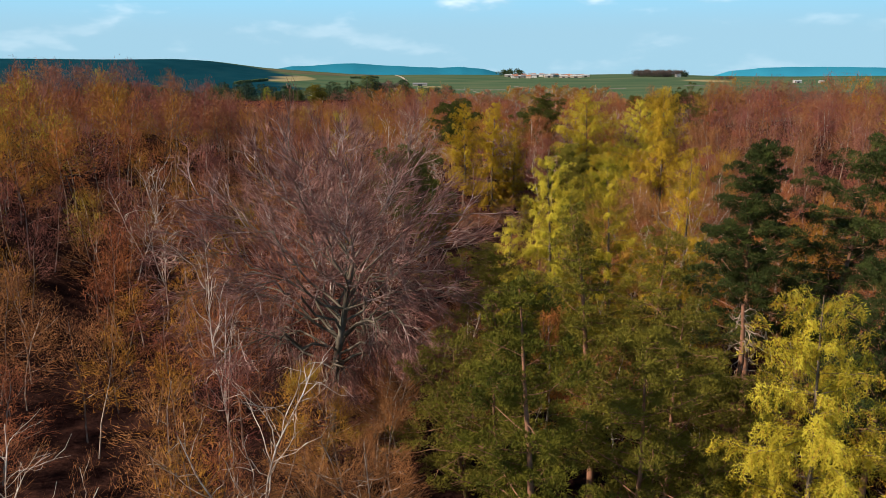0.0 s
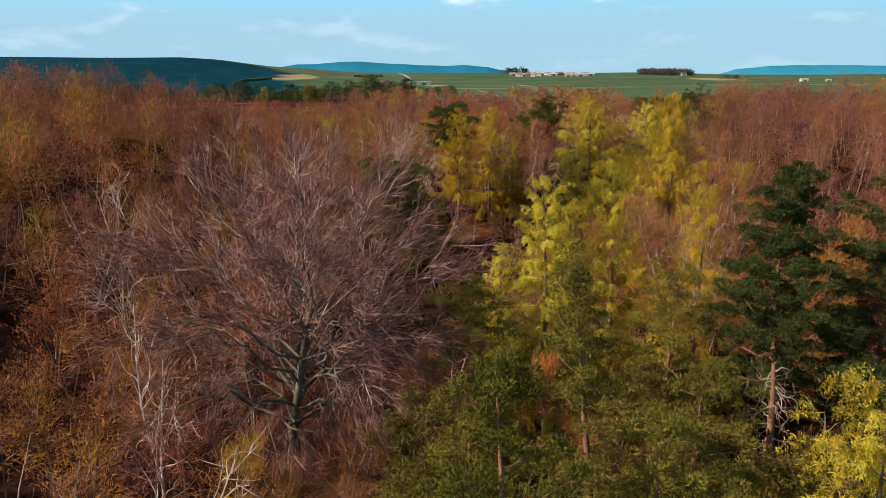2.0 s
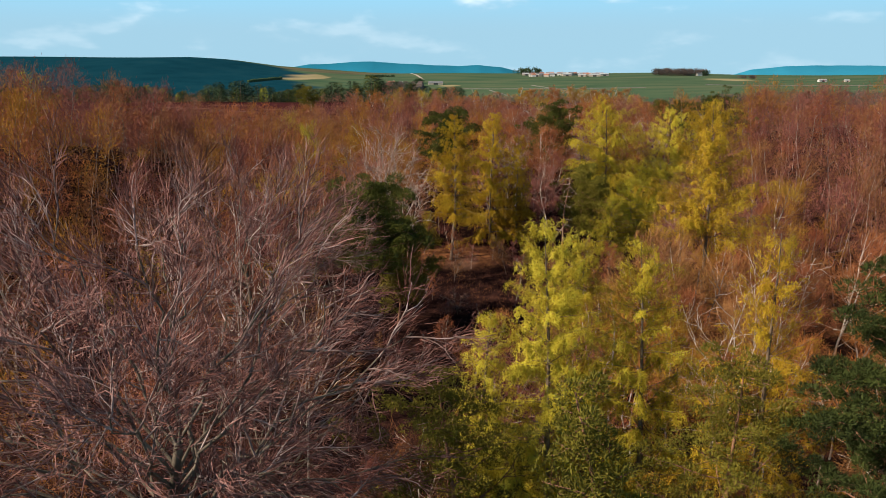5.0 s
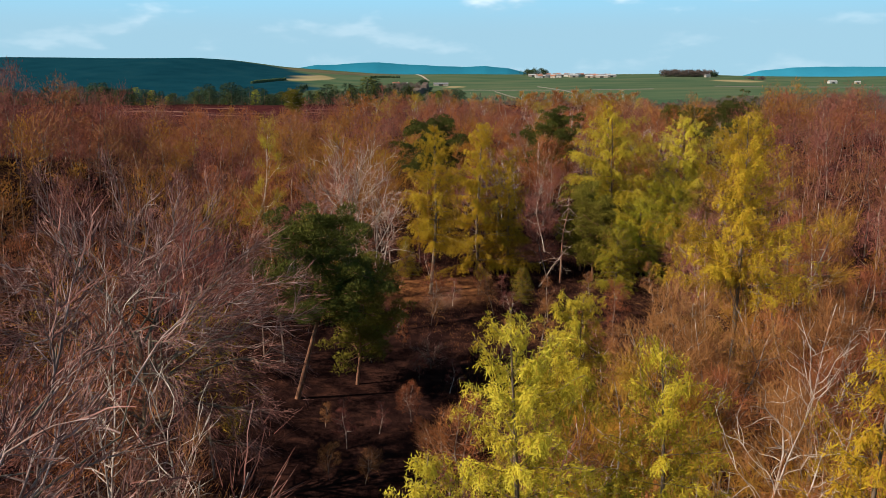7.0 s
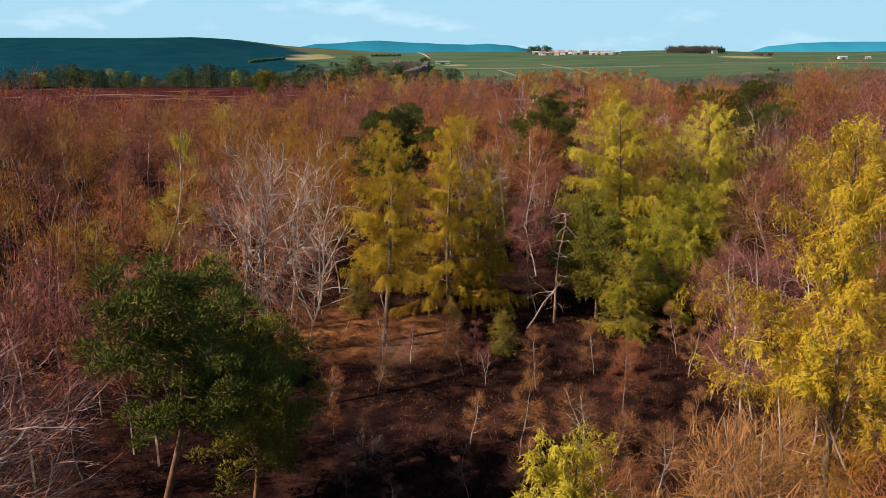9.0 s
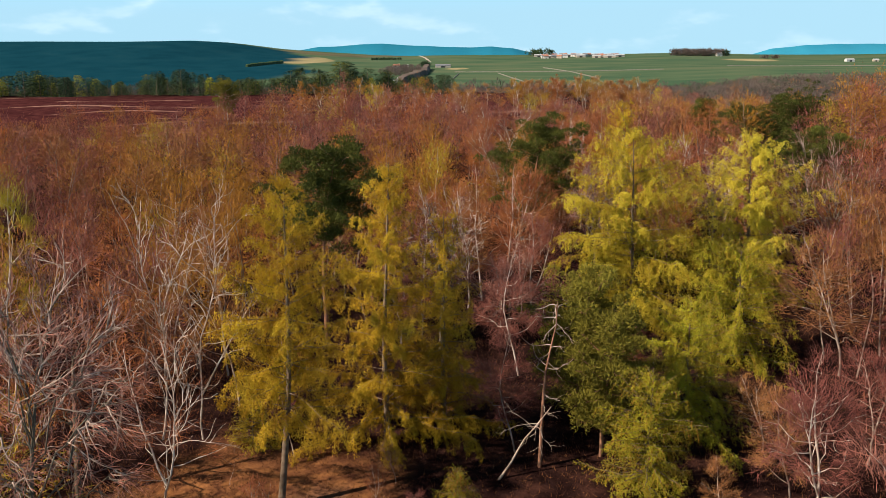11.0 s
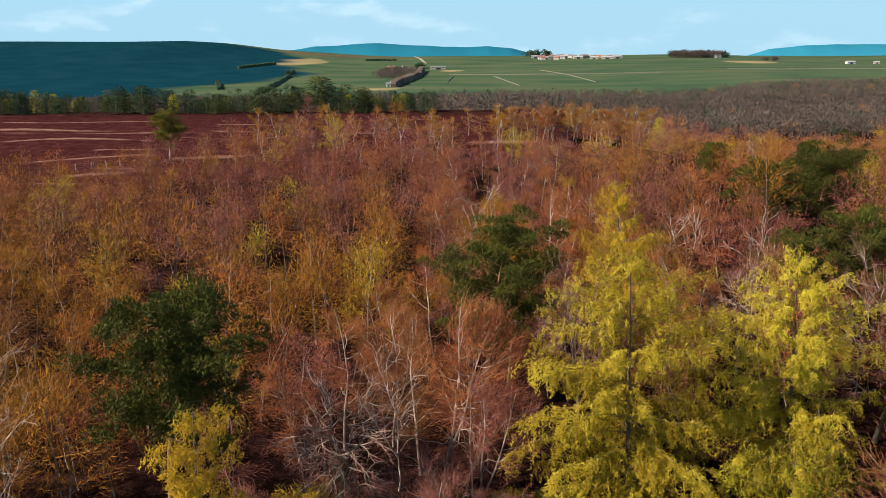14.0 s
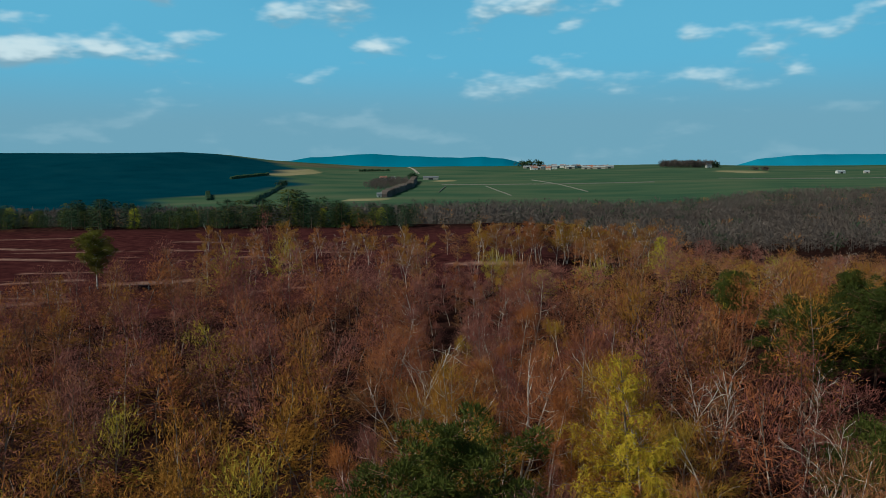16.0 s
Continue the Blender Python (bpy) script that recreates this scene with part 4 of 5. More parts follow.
def plain_birch(seed, twigs, width, limbs, height=10.5, spread=3.1):
    """A birch of few faces for the depth of the wood: limbs that rise to an egg-shaped crown of twigs."""
    rng = np.random.default_rng(seed)
    bark, haze = Geo(), Geo()
    main = grown((0, 0, -0.3), (*(rng.normal(size=2) * 0.08), 1), height * 0.96, rng, 6, 0.09, 0.04)
    bark.tube(main, np.linspace(0.075, 0.02, 7), 3)
    starts, ways, faces = [], [], []
    n = twigs // limbs
    for k in range(limbs):
        f = 0.36 + 0.54 * (k + rng.uniform()) / limbs
        p, _ = along(main, f)
        a = k * 2.4 + rng.uniform(-0.5, 0.5)
        h = min(0.97, f + rng.uniform(0.03, 0.16))
        rad = crown_radius(h, spread) * rng.uniform(0.7, 1.12)
        centre = along(main, h)[0][0]
        end = np.array([centre[0] + rad * math.cos(a), centre[1] + rad * math.sin(a), h * height * 0.97])
        limb = arched(p[0], end, rng, 3, 0.14)
        (bark if k % 4 == 0 else haze).tube(limb, np.linspace(0.034 * (1.2 - f), 0.012, 4), 3)
        q, dq = along(limb, rng.uniform(0.15, 1.0, n) ** 0.6)
        q = q + rng.normal(size=(n, 3)) * 0.44
        out = q - np.array([centre[0], centre[1], 0.5 * height])
        out /= np.linalg.norm(out, axis=1)[:, None]
        starts.append(q)
        faces.append(out + [0, 0, 0.25])
        ways.append(dq * 0.3 + out * 0.35 + rng.normal(size=(n, 3)) * 0.55)
    starts, ways, faces = np.concatenate(starts), np.concatenate(ways), np.concatenate(faces)
    haze.slivers(starts, ways, rng.uniform(0.22, 0.7, len(starts)), width * rng.uniform(0.5, 1.4, len(starts)), rng, faces)
    return bark, haze


NEARER = [template(*plain_birch(200 + k, 1500, 0.044, 13)) for k in range(9)]
MIDDLE = [template(*plain_birch(250 + k, 1050, 0.062, 12)) for k in range(8)]
FAR = [template(*plain_birch(300 + k, 620, 0.100, 10)) for k in range(8)]
rest = [SITES[k] for k in range(len(SITES)) if k not in NEAR]


def depth(x, y):
    """How fine a birch must be: 0 beside the flight, 1 beyond it, 2 far off or to the sides."""
    if not (15 < y < 270 and -0.56 * y - 14 < x < 0.54 * y + 18):
        return 2
    return 0 if y < 200 and abs(x - path_x(y)) < 62 else 1


for name, rank, shapes, label in (("birch_wood", 0, NEARER, "dense leafless birch wood with red-brown and ochre twigs"),
                                  ("farther_birch_wood", 1, MIDDLE, "leafless birch wood with brown crowns and ochre tips"),
                                  ("distant_birch_wood", 2, FAR, "birch wood thinning towards the moor")):
    merged(name, [(a, b, math.radians(c), d, e, u) for a, b, c, d, e, u in rest if depth(a, b) == rank], shapes, label, "wood", [BARK_BIRCH if rank == 0 else BARK_DUN] + WOODS, birch_kind)


# ---- the moor: single birches, a white-stemmed stand, a fence ----
moor_kinds = []
for k in range(4):
    bark, haze = birch_geo(440 + k, 11.0, 2.3, 1700, 0.045, k == 2, 9, 5, 4, 0.36)
    moor_kinds.append(tree("birch_tree", "lone birch with a white stem on dark heather", [("trunk", bark, BARK_WHITE, "white crooked trunk", True), ("crown", haze, (TWIG_OCHRE, TWIG_BROWN, TWIG_OCHRE, TWIG_RUST)[k], "ochre budding twigs", False)], "moor birches"))
    moor_kinds[-1].matrix_basis = foot(14 - 8 * k, 318 + 7 * k, 60 * k) @ Matrix.Diagonal((0.7, 0.7, 0.65, 1))


def moor_birch(x, y, height, kind, lean=0.0):
    src = moor_kinds[kind % len(moor_kinds)]
    ob = copy_thing(src, pose(0, 0, 0))
    size = height / 11.0
    ob.matrix_basis = foot(x, y, 47 * kind) @ pose(0, 0, 0, lean, 0, 0) @ Matrix.Diagonal((size * 1.25, size * 1.25, size, 1))


moor_rng = np.random.default_rng(9)
for x, y, h in ((-8.3, 294.5, 9.5), (-24.5, 314, 9.0), (-31.4, 326, 8.5), (-17.1, 302.4, 7.0), (-16.3, 314, 7.5), (-9.3, 313.4, 9.0), (-6.0, 339, 8.0), (-0.7, 312.6, 8.0), (8.4, 330, 8.5), (-37.3, 272, 7.5)):
    moor_birch(x, y, h, int(moor_rng.integers(0, 30)), moor_rng.uniform(-5, 5))
for k in range(20):
    x, y = moor_rng.uniform(-32, 24), moor_rng.uniform(290, 346)
    moor_birch(x, y, moor_rng.uniform(4.5, 8.5), int(moor_rng.integers(0, 30)), moor_rng.uniform(-5, 5))
for k in range(34):
    moor_birch(24 + 34 * k / 34 + moor_rng.uniform(-1, 1), 326 - 0.25 * k + moor_rng.uniform(-3, 6), moor_rng.uniform(7, 10), int(moor_rng.integers(0, 30)), moor_rng.uniform(-4, 4))

POST_WOOD = material("weathered_post", [(0.20, 0.15, 0.13), (0.42, 0.36, 0.32)], 3.0, 0.85)


def tapered_box(w, d, h, top=0.8):
    g = Geo()
    v = [(sx * w / 2 * f, sy * d / 2 * f, z) for z, f in ((-0.3, 1.0), (h * 0.93, 1.0), (h, top)) for sx, sy in ((-1, -1), (1, -1), (1, 1), (-1, 1))]
    t = []
    for r in (0, 4):
        for k in range(4):
            a, b = r + k, r + (k + 1) % 4
            t += [(a, b, b + 4), (a, b + 4, a + 4)]
    t += [(8, 9, 10), (8, 10, 11), (0, 2, 1), (0, 3, 2)]
    g.add(np.array(v), np.array(t))
    return g


def build_fence():
    fence = new("wire_fence")
    tagged(fence, "low post-and-wire fence of weathered posts along heather", "fence")
    line = [(-62 + 1.0 * 2.6 * k, 283.0 + 0.52 * 2.6 * k * 0.9 + 1.2 * math.sin(k * 0.7)) for k in range(15)]
    v, t = tapered_box(0.16, 0.16, 1.25).arrays()
    me = mesh_of("post", v, t, [POST_WOOD])
    tops = []
    for x, y in line:
        ob = new("post", me)
        ob.parent = fence
        z = float(ground_z(x, y))
        ob.matrix_basis = pose(x, y, z, moor_rng.uniform(-5, 5), moor_rng.uniform(-5, 5), moor_rng.uniform(0, 90))
        tops.append((x, y, z))
    for h in (0.45, 0.8, 1.1):
        g = Geo()
        g.tube(np.array(tops) + [0, 0, h], np.full(len(tops), 0.012), 3)
        part("wire", g, BARK_DEAD, fence)


build_fence()


# ---- conifer belt behind the moor ----
def spruce_geo(seed, height, radius, blades=300):
    rng = np.random.default_rng(seed)
    bark, leaf = Geo(), Geo()
    stem = grown((0, 0, -0.4), (0, 0, 1), height, rng, 4, 0.02, 0.02)
    bark.tube(stem, np.linspace(0.16, 0.03, 5), 4)
    f = rng.uniform(0.05, 1.0, blades)
    a = rng.uniform(0, 6.28, blades)
    r = radius * np.sqrt(1.03 - f) * (0.6 + 0.4 * f) * rng.uniform(0.25, 1.0, blades)
    p = np.stack([np.cos(a) * r, np.sin(a) * r, f * height], 1)
    d = np.stack([np.cos(a), np.sin(a), rng.uniform(-0.7, 0.2, blades)], 1)
    leaf.slivers(p, d, rng.uniform(0.6, 1.2, blades), 0.25, rng, np.stack([np.cos(a), np.sin(a), np.full(blades, 0.5)], 1))
    return bark, leaf


def belt():
    rng = np.random.default_rng(31)
    kinds = []
    for k in range(5):
        bark, leaf = spruce_geo(500 + k, 10.0, 4.6 if k < 3 else 3.4, 560)
        leafy = (LEAF_SPRUCE, LEAF_PINE, LEAF_SPRUCE, LEAF_SPRUCE, LEAF_LARCH_GREEN)[k]
        label = "dark conifer in a belt behind the moor" if k < 4 else "yellow-green larch in a belt of dark conifers"
        kinds.append(tree("conifer_tree", label, [("trunk", bark, BARK_LARCH, "", True), ("crown", leaf, leafy, "", False)], "conifer belt"))
    spots = []
    for k in range(290):
        x = rng.uniform(-250, 6)
        y = 416 + rng.uniform(0, 45) - 0.02 * x
        h = rng.uniform(4.6, 8.4) * (1.0 + 0.2 * math.sin(x * 0.11)) * (1.35 if (-38 < x < -27 or -21 < x < -11) and rng.uniform() < 0.6 else 1.0)
        spots.append((x, y, h, int(rng.choice([0, 1, 2, 3, 4], p=[0.27, 0.24, 0.26, 0.17, 0.06]))))
    seen = set()
    for x, y, h, k in spots:
        m = foot(x, y, rng.uniform(0, 360)) @ Matrix.Diagonal((h / 7, h / 7, h / 10, 1))
        if k in seen:
            ob = copy_thing(kinds[k], pose(0, 0, 0))
        else:
            ob = kinds[k]
            seen.add(k)
        ob.matrix_basis = m


belt()


# ---- valley woods and the far hillside ----
def bush_template(seed, height, radius, blades, width):
    rng = np.random.default_rng(seed)
    g, h = Geo(), Geo()
    g.tube(np.array([(0, 0, -0.5), (0, 0, height * 0.6)]), [0.2, 0.1], 3)
    o = rng.normal(size=(blades, 3))
    o /= np.linalg.norm(o, axis=1)[:, None]
    p = o * rng.uniform(0.5, 1.0, blades)[:, None] * np.array([radius, radius, height * 0.46]) * 0.9 + [0, 0, height * 0.5]
    h.slivers(p, o + [0, 0, 0.5] + rng.normal(size=o.shape) * 0.5, rng.uniform(0.10, 0.2, blades) * height, width, rng, o)
    return template(g, h)


def valley_wood():
    rng = np.random.default_rng(41)
    kinds = [bush_template(600 + k, 7.6 + 0.7 * k, 4.6 + 0.3 * (k % 3), 76, 0.46) for k in range(6)]
    sites = []
    for y in np.arange(540, 1120, 8.5):
        for x in np.arange(-0.50 * y, 0.54 * y, 8.0):
            px, py = x + rng.uniform(-4, 4), y + rng.uniform(-4, 4)
            top = 985 + 22 * math.sin(px * 0.02) + 110 * float(smooth_step(180, 330, np.array(px))) - 60 * float(smooth_step(-60, -260, np.array(px)))
            if py < top and rng.uniform() > 0.06:
                sites.append((px, py, rng.uniform(0, 6.28), rng.uniform(0.7, 1.2), int(rng.integers(0, 1000)), rng.uniform()))
    merged("valley_wood", sites, kinds, "grey-brown leafless wood filling the valley", "wood",
           [TWIG_VALLEY, TWIG_VALLEY, LEAF_SPRUCE, TWIG_BROWN], lambda u, x, y: 1 if u < 0.05 else 2 if u > 0.98 else 0)


valley_wood()
WALL_STONE = material("field_wall_stone", [(0.121, 0.116, 0.099), (0.198, 0.187, 0.160)], 0.4, 0.9)
TRACK_DUST = material("pale_track", [(0.252, 0.216, 0.174), (0.348, 0.312, 0.264)], 0.2, 0.9)
HOUSE_STONE = material("gritstone_house_wall", [(0.30, 0.26, 0.21), (0.44, 0.39, 0.33)], 0.5, 0.9)
HOUSE_WHITE = material("whitewashed_wall", [(0.42, 0.41, 0.385), (0.54, 0.53, 0.50)], 0.5, 0.8)
ROOF_SLATE = material("grey_slate_roof", [(0.13, 0.135, 0.15), (0.22, 0.22, 0.24)], 0.4, 0.7)
ROOF_SHEET = material("pale_sheet_roof", [(0.29, 0.30, 0.315), (0.42, 0.43, 0.44)], 0.3, 0.5)
ROOF_TILE = material("red_tile_roof", [(0.24, 0.10, 0.07), (0.34, 0.16, 0.11)], 0.4, 0.8)
DARK_GAP = material("dark_opening", [(0.03, 0.03, 0.035), (0.06, 0.06, 0.065)], 0.6, 0.6)


def strip(name, pts, width, height, mat, label, category, ragged=0.0, n=60):
    """A bank, wall, hedge or track that follows the ground between points."""
    rng = np.random.default_rng(int(abs(pts[0][0]) + abs(pts[0][1])))
    pts = np.array(pts, float)
    q, d = along(pts, np.linspace(0, 1, n))
    side = np.stack([-d[:, 1], d[:, 0]], 1)
    w = width / 2 * (1 + ragged * rng.uniform(-0.5, 0.5, n))
    h = height * (1 + ragged * rng.uniform(-0.5, 0.7, n))
    rows = []
    for s, up in ((-1, 0), (-0.7, 1), (0.7, 1), (1, 0)):
        x, y = q[:, 0] + side[:, 0] * w * s, q[:, 1] + side[:, 1] * w * s
        rows.append(np.stack([x, y, ground_z(x, y) + (h if up else -0.4)], 1))
    v = np.stack(rows, 1).reshape(-1, 3)
    t = []
    for i in range(n - 1):
        for k in range(3):
            a, b = i * 4 + k, (i + 1) * 4 + k
            t += [(a, b, b + 1), (a, b + 1, a + 1)]
    t += [(0, 1, 2), (0, 2, 3), (4 * n - 4, 4 * n - 2, 4 * n - 3), (4 * n - 4, 4 * n - 1, 4 * n - 2)]
    ob = new(name, mesh_of(name, v, t, [mat]))
    return tagged(ob, label, category)


strip("hedge", [(-262, 1478), (-240, 1260), (-226, 1136)], 6, 4, LEAF_SPRUCE, "dark hedge running down a green field", "hedge", 0.6)
strip("hedge", [(-330, 1330), (-298, 1226)], 6, 4, LEAF_SPRUCE, "short dark hedge between green fields", "hedge", 0.6)
strip("hedge", [(-385, 1650), (-352, 1790)], 6, 4, LEAF_SPRUCE, "dark hedge above a pale field", "hedge", 0.6)
strip("hedge", [(-72, 1690), (-66, 1480), (-74, 1300), (-78, 1200)], 11, 6, TWIG_VALLEY, "thick dark hedge beside a brown copse", "hedge", 0.8)
strip("hedge", [(-150, 2080), (-215, 2060)], 7, 4, LEAF_SPRUCE, "dark hedge near the skyline", "hedge", 0.8)
strip("stone_wall", [(49, 1477), (62, 1340), (75, 1226)], 0.9, 1.0, WALL_STONE, "pale drystone wall across green fields", "wall", 0.3)
strip("stone_wall", [(130, 1640), (160, 1487), (180, 1312)], 0.9, 1.0, WALL_STONE, "pale drystone wall beside a pasture", "wall", 0.3)
strip("stone_wall", [(-20, 1560), (60, 1525), (150, 1500), (300, 1470)], 0.9, 1.0, WALL_STONE, "long pale drystone wall along a hillside", "wall", 0.3)
strip("stone_wall", [(-12, 1480), (-16, 1300)], 0.9, 1.0, WALL_STONE, "pale drystone wall running downhill", "wall", 0.3)
strip("stone_wall", [(420, 1560), (560, 1540), (700, 1500)], 0.9, 1.0, WALL_STONE, "pale drystone wall above the valley wood", "wall", 0.3)
tagged(strip("track", [(-126, 2333), (-100, 2140), (-79, 1950)], 7, 0.25, TRACK_DUST, "pale farm track climbing a green hill", "track", 0.1), kind="structure")


def house(x, y, w, d, h, turn, wall, roof, label, pitch=0.45, kind="house"):
    """A gabled building: walls, two roof slopes, a chimney and a door."""
    ob = new(kind)
    tagged(ob, label, kind.replace("_", " "), "far buildings")
    ob.matrix_basis = pose(x, y, float(ground_z(x, y)) - 0.3, 0, 0, turn)
    r = d / 2 * pitch * 1.4
    g = Geo()
    v = np.array([(-w / 2, -d / 2, -1), (w / 2, -d / 2, -1), (w / 2, d / 2, -1), (-w / 2, d / 2, -1), (-w / 2, -d / 2, h), (w / 2, -d / 2, h),
                  (w / 2, d / 2, h), (-w / 2, d / 2, h), (-w / 2, 0, h + r), (w / 2, 0, h + r)])
    g.add(v, np.array([(0, 1, 5), (0, 5, 4), (2, 3, 7), (2, 7, 6), (1, 2, 6), (1, 6, 5), (3, 0, 4), (3, 4, 7), (4, 8, 7), (5, 6, 9)]))
    part("wall", g, wall, ob)
    for s in (-1, 1):
        g = Geo()
        e, k = 0.4, 0.25
        lo, hi = (s * (d / 2 + e), h - e * r / (d / 2) + 0.05), (0, h + r + 0.05)
        v = [(xx, yy, zz + up) for up in (0, k) for xx, (yy, zz) in ((-w / 2 - e, lo), (w / 2 + e, lo), (w / 2 + e, hi), (-w / 2 - e, hi))]
        g.add(np.array(v), np.array([(4, 5, 6), (4, 6, 7), (0, 2, 1), (0, 3, 2), (0, 1, 5), (0, 5, 4), (1, 2, 6), (1, 6, 5), (2, 3, 7), (2, 7, 6), (3, 0, 4), (3, 4, 7)]))
        part("roof_slope", g, roof, ob)
    if kind == "house":
        v, t = tapered_box(0.9, 0.9, 1.9, 0.9).arrays()
        g = Geo()
        g.add(v + [w / 2 - 0.8, 0, h + r - 0.4], t)
        part("chimney", g, wall, ob)
    v, t = tapered_box(1.2 if kind == "house" else w * 0.3, 0.12, min(2.1, h * 0.8) if kind == "house" else h * 0.75, 1.0).arrays()
    g = Geo()
    g.add(v + [0, -d / 2 - 0.03, 0], t)
    part("door", g, DARK_GAP, ob)


vr = np.random.default_rng(55)
for k in range(34):
    f = (k * 0.618) % 1.0
    x, y = 158 + 185 * f + vr.uniform(-4, 4), 2185 + 75 * math.sin(k * 2.3) * (1 - 0.5 * f) + vr.uniform(-15, 15)
    if k % 3 == 0:
        house(x, y, vr.uniform(18, 28), vr.uniform(10, 13), 4.5, vr.uniform(-12, 12), HOUSE_STONE, ROOF_SHEET, "long farm shed with a pale sheet roof", 0.25, "barn")
    else:
        house(x, y, vr.uniform(9, 14), 7.5, 5.2, vr.uniform(-25, 25), (HOUSE_STONE, HOUSE_WHITE)[k % 2], (ROOF_SLATE, ROOF_SLATE, ROOF_TILE)[k % 3], "stone village house with a pitched roof")
house(-46, 1760, 28, 9, 4.0, 4, HOUSE_STONE, ROOF_SLATE, "long dark barn standing in a field", 0.3, "barn")
house(-129, 1718, 12, 8, 5.5, 20, HOUSE_STONE, ROOF_TILE, "stone farmhouse among bare trees")
house(-112, 1724, 9, 7, 4.5, -15, HOUSE_WHITE, ROOF_SLATE, "white cottage among bare trees")
house(-85, 1210, 6, 5, 4.0, 10, HOUSE_WHITE, ROOF_SLATE, "small white cottage below a hedge")
house(548, 2092, 12, 8, 5, 10, HOUSE_WHITE, ROOF_SLATE, "white house beside dark trees")
house(730, 1845, 16, 9, 4.0, 6, HOUSE_WHITE, ROOF_SHEET, "long pale barn near the skyline", 0.3, "barn")
house(790, 1870, 10, 8, 3.6, -8, HOUSE_STONE, ROOF_SHEET, "farm shed with a pale roof", 0.3, "barn")


def copse(name, cx, cy, rx, ry, count, height, mat, label, seed):
    rng = np.random.default_rng(seed)
    kinds = [bush_template(seed + k, height, height * 0.42, 60, height * 0.09) for k in range(3)]
    sites = []
    for k in range(count):
        a, r = rng.uniform(0, 6.28), math.sqrt(rng.uniform())
        sites.append((cx + rx * r * math.cos(a), cy + ry * r * math.sin(a), a, rng.uniform(0.7, 1.15), k, 0.5))
    merged(name, sites, kinds, label, "trees", [BARK_LARCH, mat], lambda u, x, y: 0)


copse("village_trees", 168, 2235, 34, 16, 34, 19, LEAF_SPRUCE, "cluster of tall dark trees beside a village", 700)
copse("village_hedge_trees", 300, 2185, 18, 6, 14, 7, LEAF_SPRUCE, "dark garden trees beside farm sheds", 703)
copse("bare_copse", 508, 2110, 60, 25, 130, 16, TWIG_VALLEY, "rounded copse of bare brown trees on a hilltop", 706)
copse("dark_trees", 562, 2095, 10, 8, 9, 13, LEAF_SPRUCE, "few dark trees beside a white house", 709)
copse("brown_thicket", 626, 1990, 22, 8, 24, 9, TWIG_VALLEY, "brown thicket beside a pale field", 712)
copse("farm_copse", -105, 1560, 32, 170, 120, 10, TWIG_VALLEY, "brown copse of bare trees on a slope", 715)
copse("field_trees", -262, 1484, 9, 6, 9, 11, LEAF_SPRUCE, "single dark clump of trees in a field", 718)
copse("hedge_trees", -80, 1785, 9, 14, 14, 11, LEAF_SPRUCE, "tall dark trees beside a farm track", 721)
copse("valley_edge_trees", -215, 1125, 45, 8, 16, 7, LEAF_SPRUCE, "dark bushes along the foot of a field", 724)


def ridge(x0, x1, y, tops, base, mat, label):
    """A far ridge with a rounded back."""
    n = 160
    xs = np.linspace(x0, x1, n)
    z = np.interp(np.linspace(0, 1, n), np.linspace(0, 1, len(tops)), tops) + 0.9 * np.sin(xs * 0.031) * np.sin(xs * 0.013)
    rows = [np.stack([xs, np.full(n, y - 220), np.full(n, base)], 1), np.stack([xs, np.full(n, y), z], 1), np.stack([xs, np.full(n, y + 90), np.full(n, base)], 1)]
    v = np.concatenate(rows)
    t = []
    for r in (0, n):
        for i in range(n - 1):
            t += [(r + i, r + i + 1, r + n + i + 1), (r + i, r + n + i + 1, r + n + i)]
    ob = new("backdrop", mesh_of("backdrop", v, t, [mat], None, True))
    tagged(ob, label, "backdrop", kind="structure")


# the blue of distance haze is put into the base colour of both ridges
RIDGE_HAZE_BLUE = material("haze_blue_woodland", [(0.010, 0.15, 0.245), (0.015, 0.18, 0.285)], 0.004, 1.0)
RIDGE_HAZE_PALE = material("haze_blue_hill", [(0.02, 0.205, 0.33), (0.028, 0.24, 0.365)], 0.004, 1.0)
ridge(-1100, 420, 4600, [34, 40, 46, 62, 64, 74, 76, 66, 62, 56, 52, 56, 46, 20, -20], -60, RIDGE_HAZE_BLUE, "long wooded ridge on the horizon, coloured blue with haze")
ridge(1300, 3300, 4600, [-20, 30, 46, 50, 50, 47, 45, 44, 42, 40, 38, 36, 34], -60, RIDGE_HAZE_PALE, "low hill on the horizon, coloured pale blue with haze")


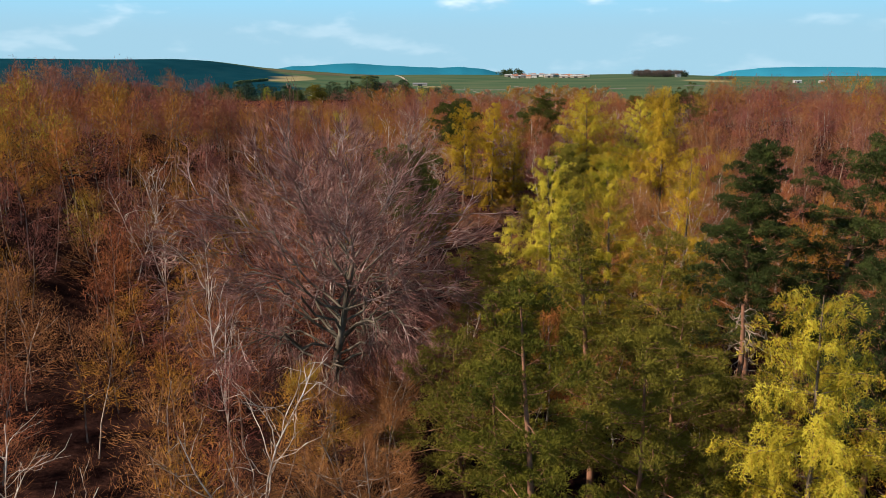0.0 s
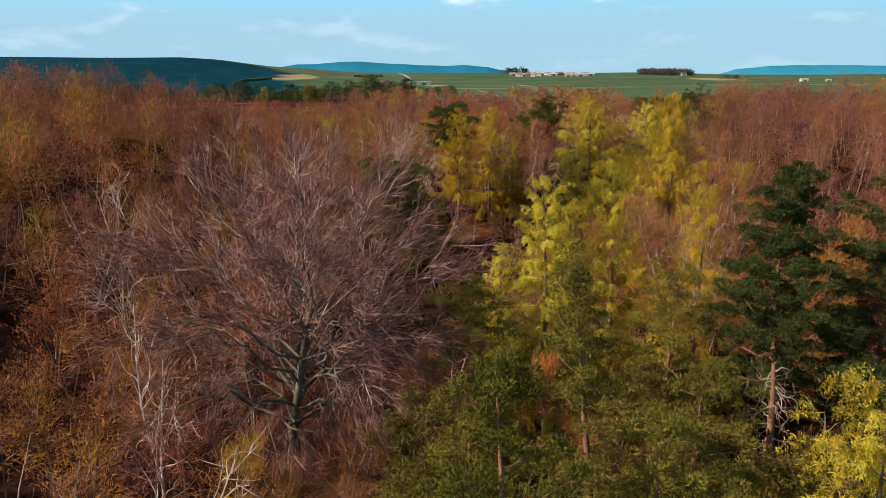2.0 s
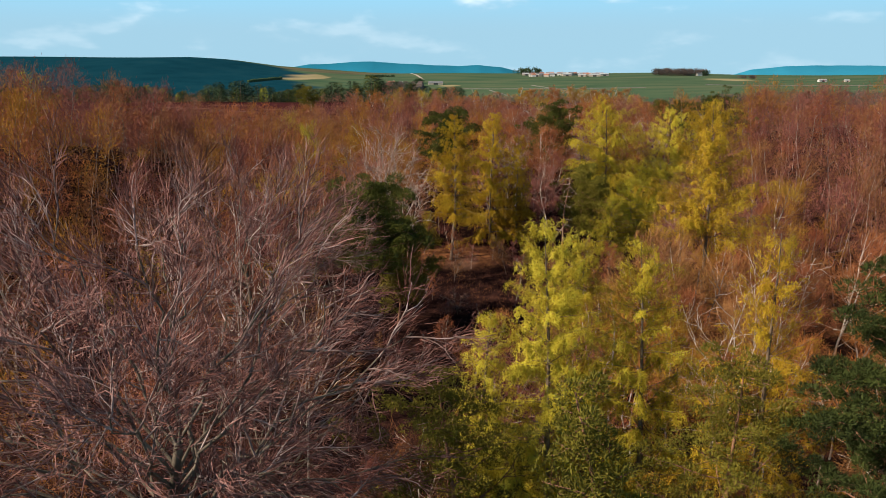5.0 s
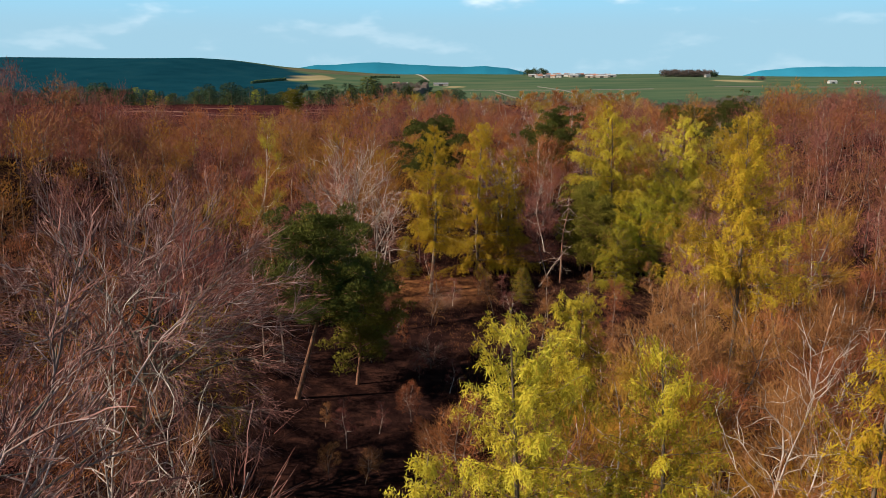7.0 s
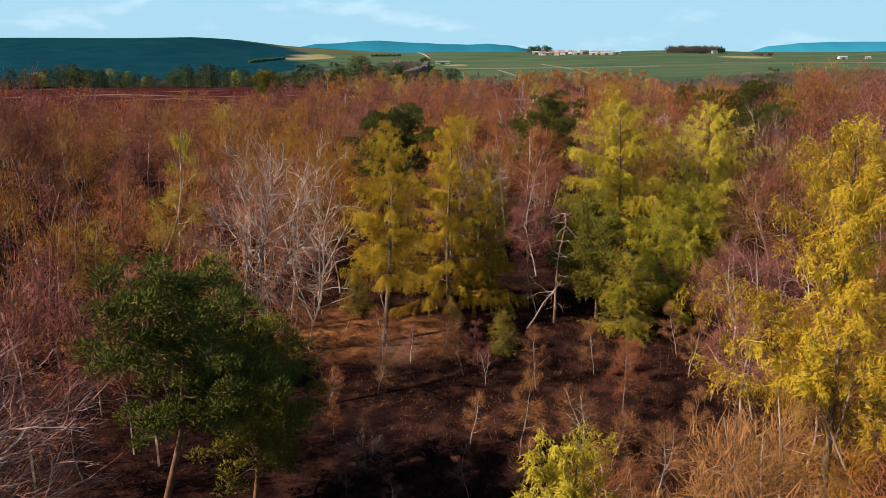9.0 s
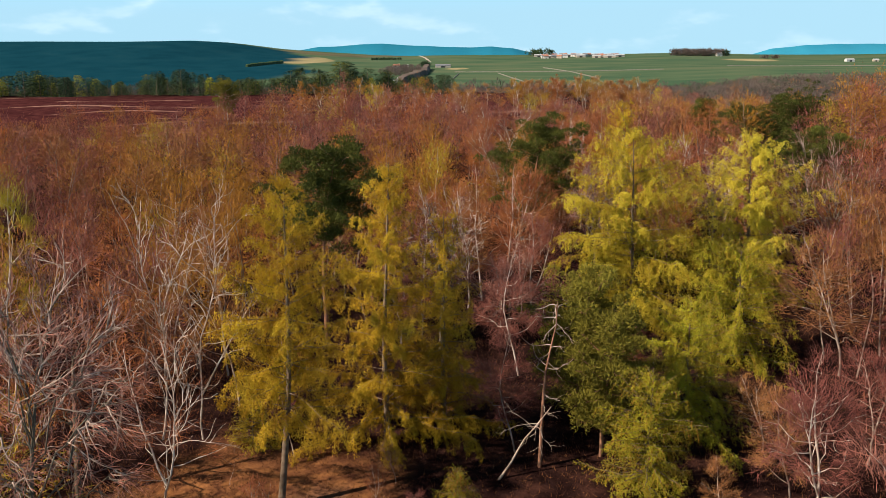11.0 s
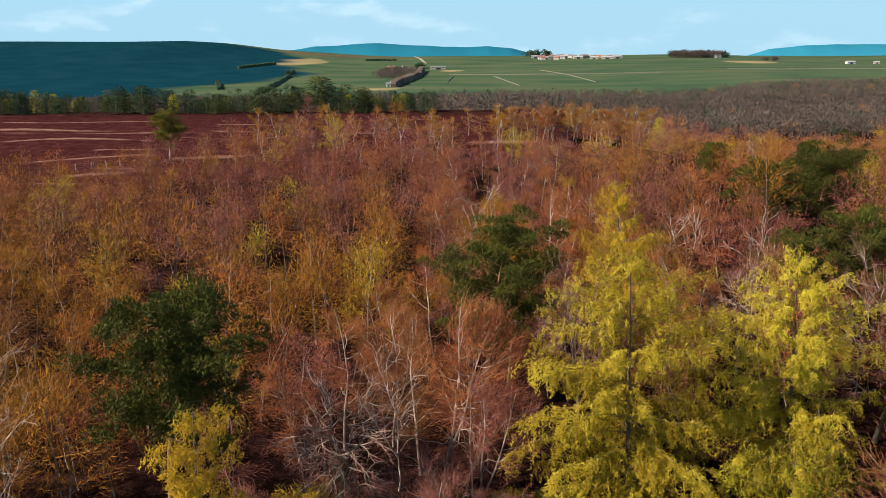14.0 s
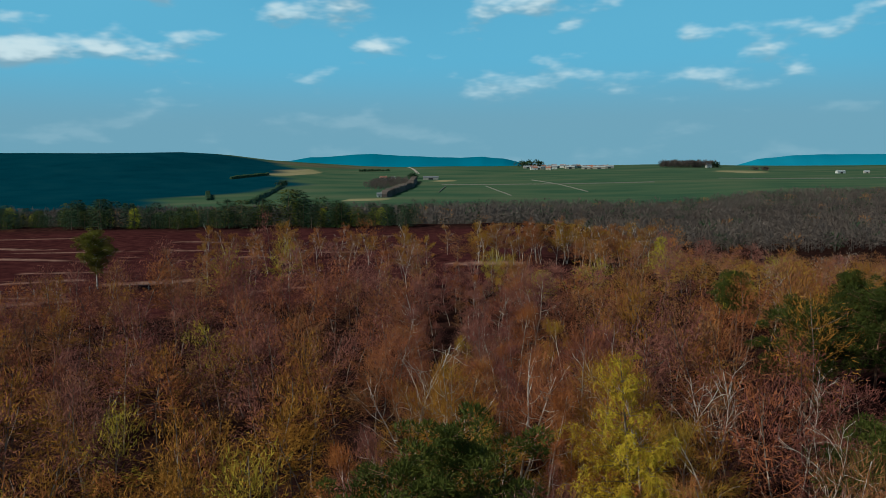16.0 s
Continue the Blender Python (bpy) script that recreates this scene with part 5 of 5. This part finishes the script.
# ---- litter, bracken and dead wood on the floor of the wood ----
def scrub():
    rng = np.random.default_rng(61)
    g = Geo()
    y = np.concatenate([rng.uniform(75, 200, 20000), rng.uniform(78, 175, 22000)])
    n = len(y)
    x = rng.uniform(-0.55, 0.55, n) * (np.concatenate([y[:20000] + 30, np.full(22000, 60.0)])) + 0.1 * y
    keep = ~((x > -9) & (x < 5) & (y > 84) & (y < 131))
    x, y, n = x[keep], y[keep], int(keep.sum())
    base = np.stack([x, y, ground_z(x, y)], 1)
    k = 3
    p = np.repeat(base, k, 0) + rng.normal(size=(n * k, 3)) * [0.25, 0.25, 0.0]
    d = rng.normal(size=(n * k, 3)) * 0.6 + [0, 0, 0.8]
    g.slivers(p, d, rng.uniform(0.15, 0.5, n * k), 0.035, rng)
    v, t = g.arrays()
    ob = new("bracken", mesh_of("bracken", v, t, [material("dead_bracken", [(0.035, 0.014, 0.010), (0.08, 0.032, 0.017), (0.17, 0.075, 0.032)], 0.15, 0.9, 0.6, island=True)]))
    tagged(ob, "dead red-brown bracken on the floor of the wood", "bracken", kind="stuff")


scrub()


def dead_tree(x, y, height, label, seed, lean=0.0, thick=1.0):
    rng = np.random.default_rng(seed)
    trunk, limb = Geo(), Geo()
    stem = grown((0, 0, -0.3), (0.05, 0, 1), height, rng, 7, 0.10, 0.02)
    trunk.tube(stem, np.linspace(0.011 * height + 0.02, 0.03 * thick, 8) * thick, 6)
    for k in range((22 if thick == 1 else 34) if lean == 0 else 5):
        p, _ = along(stem, rng.uniform((0.25 if thick == 1 else 0.55) if lean == 0 else 0.6, 1.0))
        a = rng.uniform(0, 6.28)
        line = grown(p[0], (math.cos(a), math.sin(a), rng.uniform(-0.7, 0.5)), rng.uniform(1.0, 2.8) / thick ** 0.5, rng, 6, 0.3 * thick, -0.05 * thick)
        limb.tube(line, np.linspace(0.032, 0.010, 7) * thick ** 0.5, 4)
        for j in range(2):
            q, dq = along(line, rng.uniform(0.4, 0.9))
            limb.tube(grown(q[0], dq[0] + rng.normal(size=3) * 0.6, 0.9, rng, 4, 0.3, 0), np.linspace(0.014, 0.006, 5), 3)
    pieces = [("trunk", trunk, BARK_PINE if lean == 0 else BARK_DEAD, "broken bare trunk", True), ("branch", limb, BARK_DEAD, "bleached twisted branches", True)]
    ob = tree("dead_tree", label, pieces, "dead trees")
    ob.matrix_basis = foot(x, y, 30) @ pose(0, 0, 0, 0, lean, 0)
    placed.append((x, y, 2))


dead_tree(18.3, 148.6, 11.0, "broken dead pine with bleached hanging branches", 81)
dead_tree(15.6, 146.8, 6.0, "fallen pale dead stem leaning on another", 82, 38)
dead_tree(18.4, 54.0, 13.4, "dead trunk with twisted pinkish-white branches", 83, thick=2.0)
